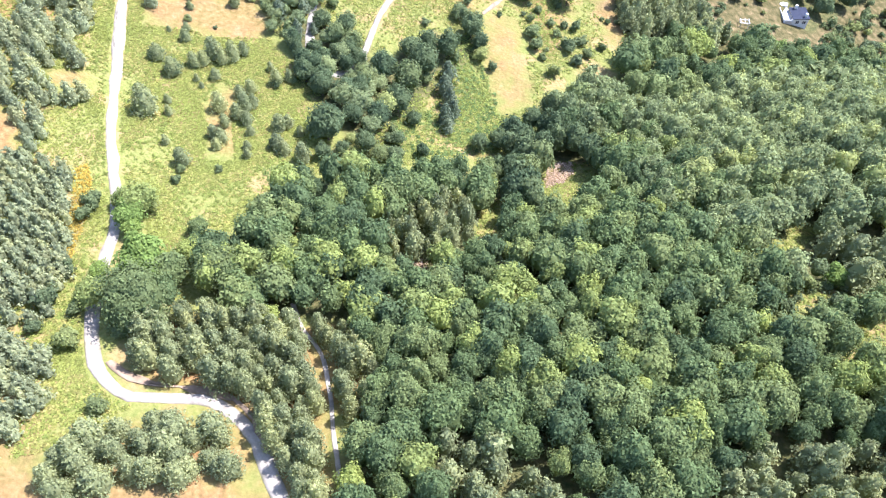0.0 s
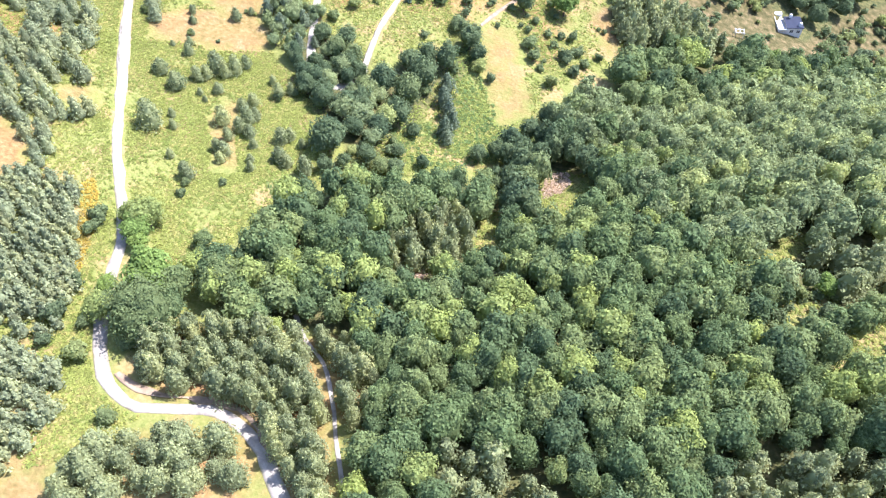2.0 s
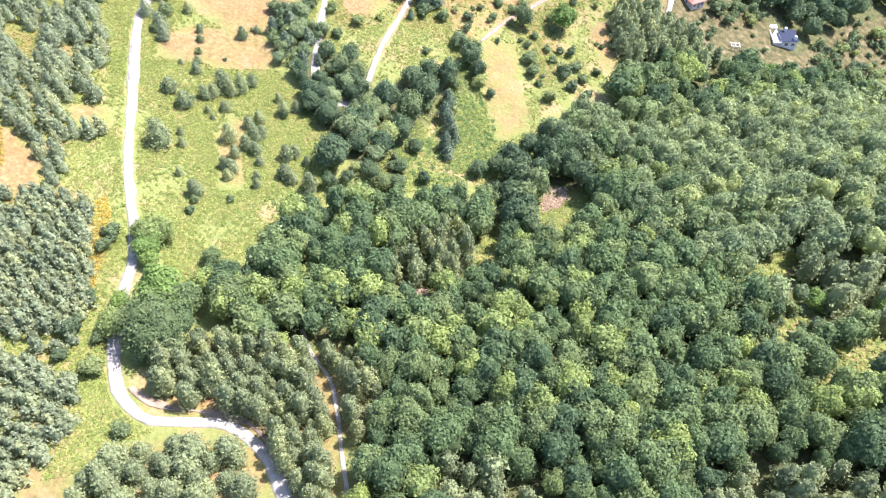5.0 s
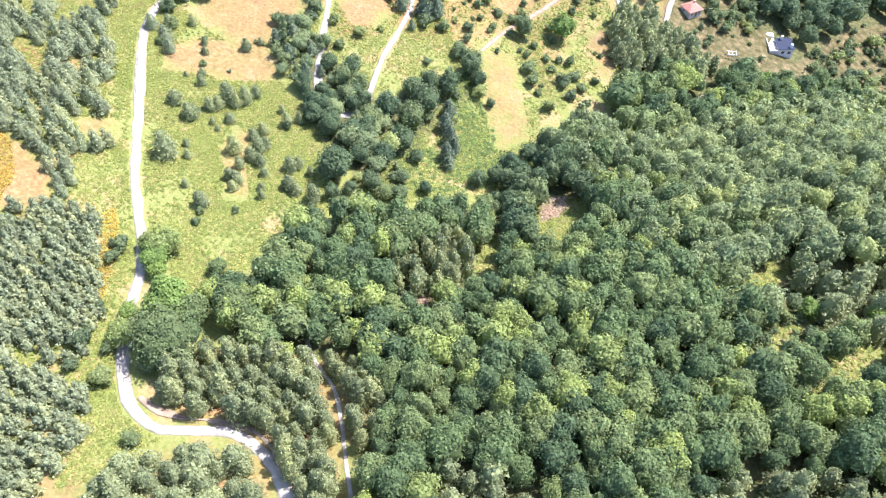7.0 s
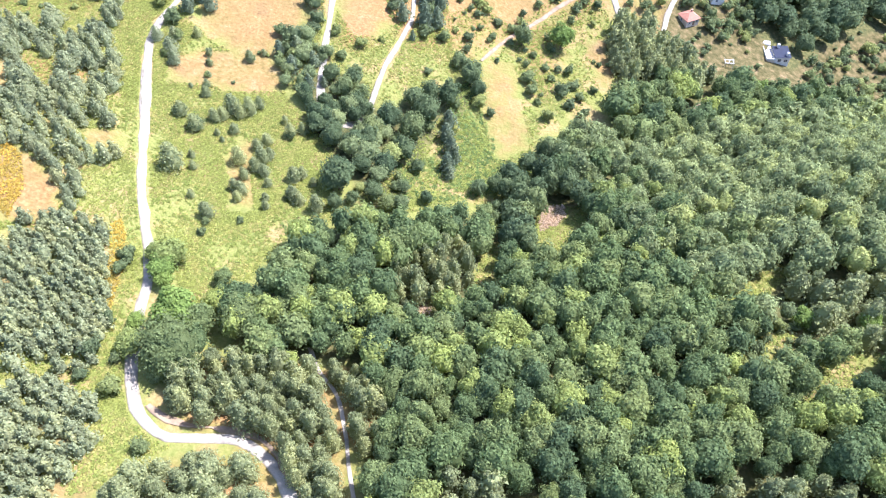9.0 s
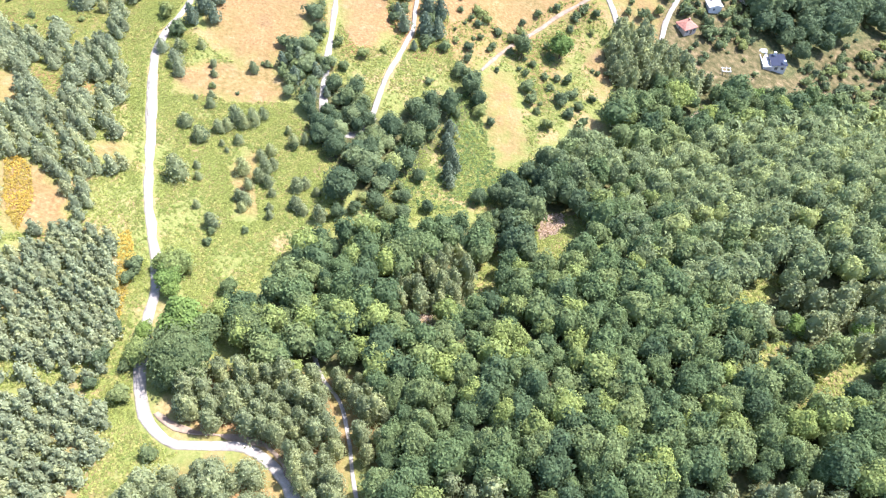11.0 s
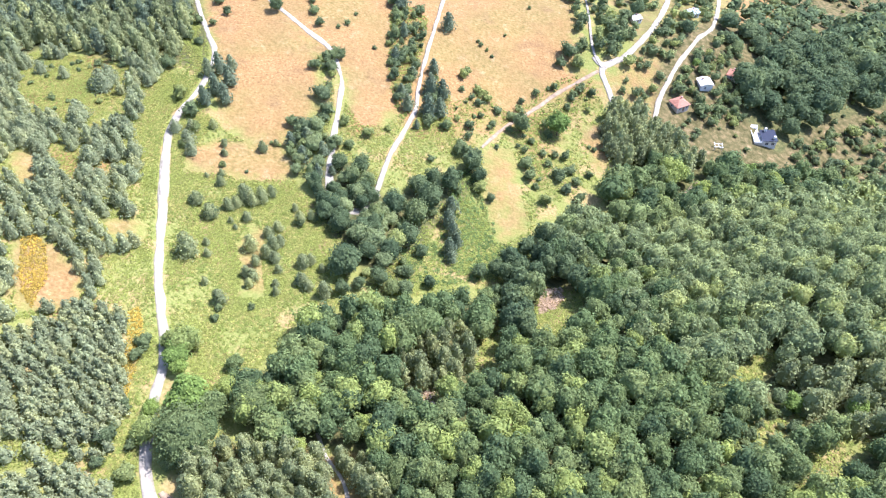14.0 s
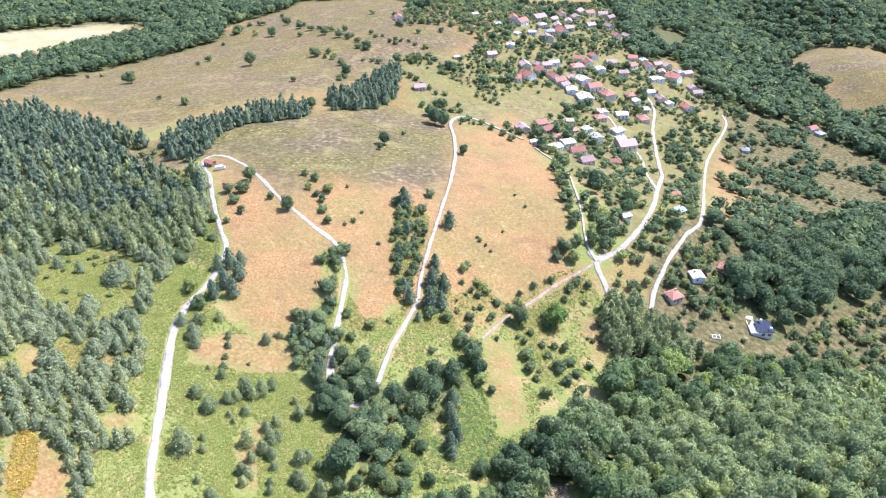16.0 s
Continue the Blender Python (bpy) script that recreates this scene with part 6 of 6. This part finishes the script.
def slate_house(x, y):
    """The white house with a dark roof and a terrace, alone on the slope."""
    ob = new("house")
    bm = bmesh.new()
    box(bm, -1.5, -4.0, -3, 4.5, 3.5, 2.6)
    part("wall", bm, WHITEWASH, ob)
    bm = bmesh.new()
    for p in ((-1.8, -4.3, 2.6), (4.8, -4.3, 3.0), (4.8, 3.8, 3.0), (-1.8, 3.8, 2.6), (-1.8, -4.3, 2.8), (4.8, -4.3, 3.2), (4.8, 3.8, 3.2), (-1.8, 3.8, 2.8)):
        bm.verts.new(p)
    bm.verts.ensure_lookup_table()
    for f in ((3, 2, 1, 0), (4, 5, 6, 7), (0, 1, 5, 4), (1, 2, 6, 5), (2, 3, 7, 6), (3, 0, 4, 7)):
        bm.faces.new([bm.verts[i] for i in f])
    top = part("roof", bm, ROOFS["d"], ob, "dark blue-grey slate roof")
    for cx, cy in ((0.6, 2.8), (3.4, -2.8)):
        part("chimney", box(bmesh.new(), cx - 0.5, cy - 0.5, 3.0, cx + 0.5, cy + 0.5, 4.6, 0.04), WHITEWASH, top, "white chimney")
    bm = bmesh.new()
    box(bm, -5.0, -4.2, -3, -1.6, 5.6, 1.6)
    part("terrace", bm, ROOFS["w"], ob, "pale whitewashed roof terrace")
    for a in ((-5.2, -4.4, 1.4, -4.9, 5.8, 2.3), (-4.9, 5.5, 1.4, -1.6, 5.8, 2.3), (-4.9, -4.4, 1.4, -1.6, -4.1, 2.3)):
        part("parapet", box(bmesh.new(), *a, 0.03), WHITEWASH, ob)
    part("annex", box(bmesh.new(), -5.4, 5.9, -3, -1.6, 7.6, 2.6, 0.05), WHITEWASH, ob, "flat white annex")
    window(ob, 0.4, -4.0, 0.6, 1.4, 1.4, "y")
    window(ob, 3.0, -4.0, 0.6, 1.4, 1.4, "y")
    window(ob, 4.5, 0.0, 0.6, 1.4, 1.4, "x")
    ob.matrix_basis = pose(x, y, float(height(x, y)), 0, 0, -4)
    tagged(ob, "white house with a dark slate roof and terrace", "house")


slate_house(*WHITE_HOUSE)


def cabin(x, y):
    ob = new("cabin")
    part("wall", box(bmesh.new(), -2.6, -1.6, -0.6, 2.6, 1.6, 2.2), DOORWOOD, ob)
    part("roof", pitched(bmesh.new(), 5.2, 3.2, 2.2, 0.9, 0.35, False, 0.1), ROOFS["r"], ob, "dark red roof")
    window(ob, 1.0, -1.6, 0.8, 0.9, 0.8, "y")
    part("door", box(bmesh.new(), -1.4, -1.65, -0.1, -0.6, -1.55, 1.9, 0.01), FRAME, ob)
    ob.matrix_basis = pose(x, y, float(height(x, y)), 0, 0, -28)
    tagged(ob, "small red-roofed wooden cabin beside the road bend", "cabin")


cabin(*HUT)
VANPAINT = plain("white_paint", (0.7, 0.7, 0.7), 0.3, 0, 0.04, 2.0)
RUBBER = plain("tyre_rubber", (0.03, 0.03, 0.03), 0.85, 0, 0.1, 4.0)


def van(x, y):
    ob = new("van")
    bm = bmesh.new()
    outline = [(-2.5, 0.35), (2.5, 0.35), (2.5, 1.1), (1.9, 1.25), (1.3, 2.1), (-2.4, 2.15), (-2.5, 1.9)]
    left = [bm.verts.new((px, -0.95, pz)) for px, pz in outline]
    right = [bm.verts.new((px, 0.95, pz)) for px, pz in outline]
    bm.faces.new(left)
    bm.faces.new(right[::-1])
    for i in range(len(outline)):
        j = (i + 1) % len(outline)
        bm.faces.new([left[i], left[j], right[j], right[i]])
    bmesh.ops.bevel(bm, geom=list(bm.edges), offset=0.06, segments=2, affect="EDGES")
    part("body", bm, VANPAINT, ob)
    bm = bmesh.new()
    q = [bm.verts.new(p) for p in ((1.93, -0.8, 1.3), (1.93, 0.8, 1.3), (1.42, 0.75, 2.02), (1.42, -0.75, 2.02), (1.9, -0.8, 1.27), (1.9, 0.8, 1.27), (1.39, 0.75, 1.99), (1.39, -0.75, 1.99))]
    for f in ((0, 1, 2, 3), (7, 6, 5, 4), (0, 4, 5, 1), (1, 5, 6, 2), (2, 6, 7, 3), (3, 7, 4, 0)):
        bm.faces.new([q[i] for i in f])
    part("windscreen", bm, PANE, ob, "dark glass windscreen")
    for wx in (-1.6, 1.6):
        for wy in (-0.9, 0.9):
            bm = bmesh.new()
            bmesh.ops.create_cone(bm, cap_ends=True, segments=14, radius1=0.36, radius2=0.36, depth=0.22, matrix=Matrix.Translation((wx, wy, 0.36)) @ Matrix.Rotation(radians(90), 4, "X"))
            wheel = part("wheel", bm, RUBBER, ob)
            bm = bmesh.new()
            bmesh.ops.create_cone(bm, cap_ends=True, segments=12, radius1=0.2, radius2=0.18, depth=0.26, matrix=Matrix.Translation((wx, wy, 0.36)) @ Matrix.Rotation(radians(90), 4, "X"))
            part("rim", bm, FRAME, wheel, "grey steel rim")
    ob.matrix_basis = pose(x, y, float(height(x, y)), 0, 0, 20)
    tagged(ob, "white van parked on grass beside a dirt track", "van")


van(*VAN)
van(*VAN_EAST)


def shelter(x, y):
    ob = new("shelter")
    for px in (-1.6, 1.6):
        for py in (-1.1, 1.1):
            part("post", box(bmesh.new(), px - 0.09, py - 0.09, -0.5, px + 0.09, py + 0.09, 1.9, 0.01), WHITEWASH, ob)
    for py in (-1.1, 1.1):
        part("beam", box(bmesh.new(), -1.9, py - 0.12, 1.9, 1.9, py + 0.12, 2.1, 0.01), WHITEWASH, ob)
    for px in (-1.6, 0, 1.6):
        part("rafter", box(bmesh.new(), px - 0.1, -1.5, 2.1, px + 0.1, 1.5, 2.25, 0.01), WHITEWASH, ob)
    ob.matrix_basis = pose(x, y, float(height(x, y)), 0, 0, -8)
    tagged(ob, "bleached open timber frame on dry grass", "shelter")


shelter(*SHELTER)
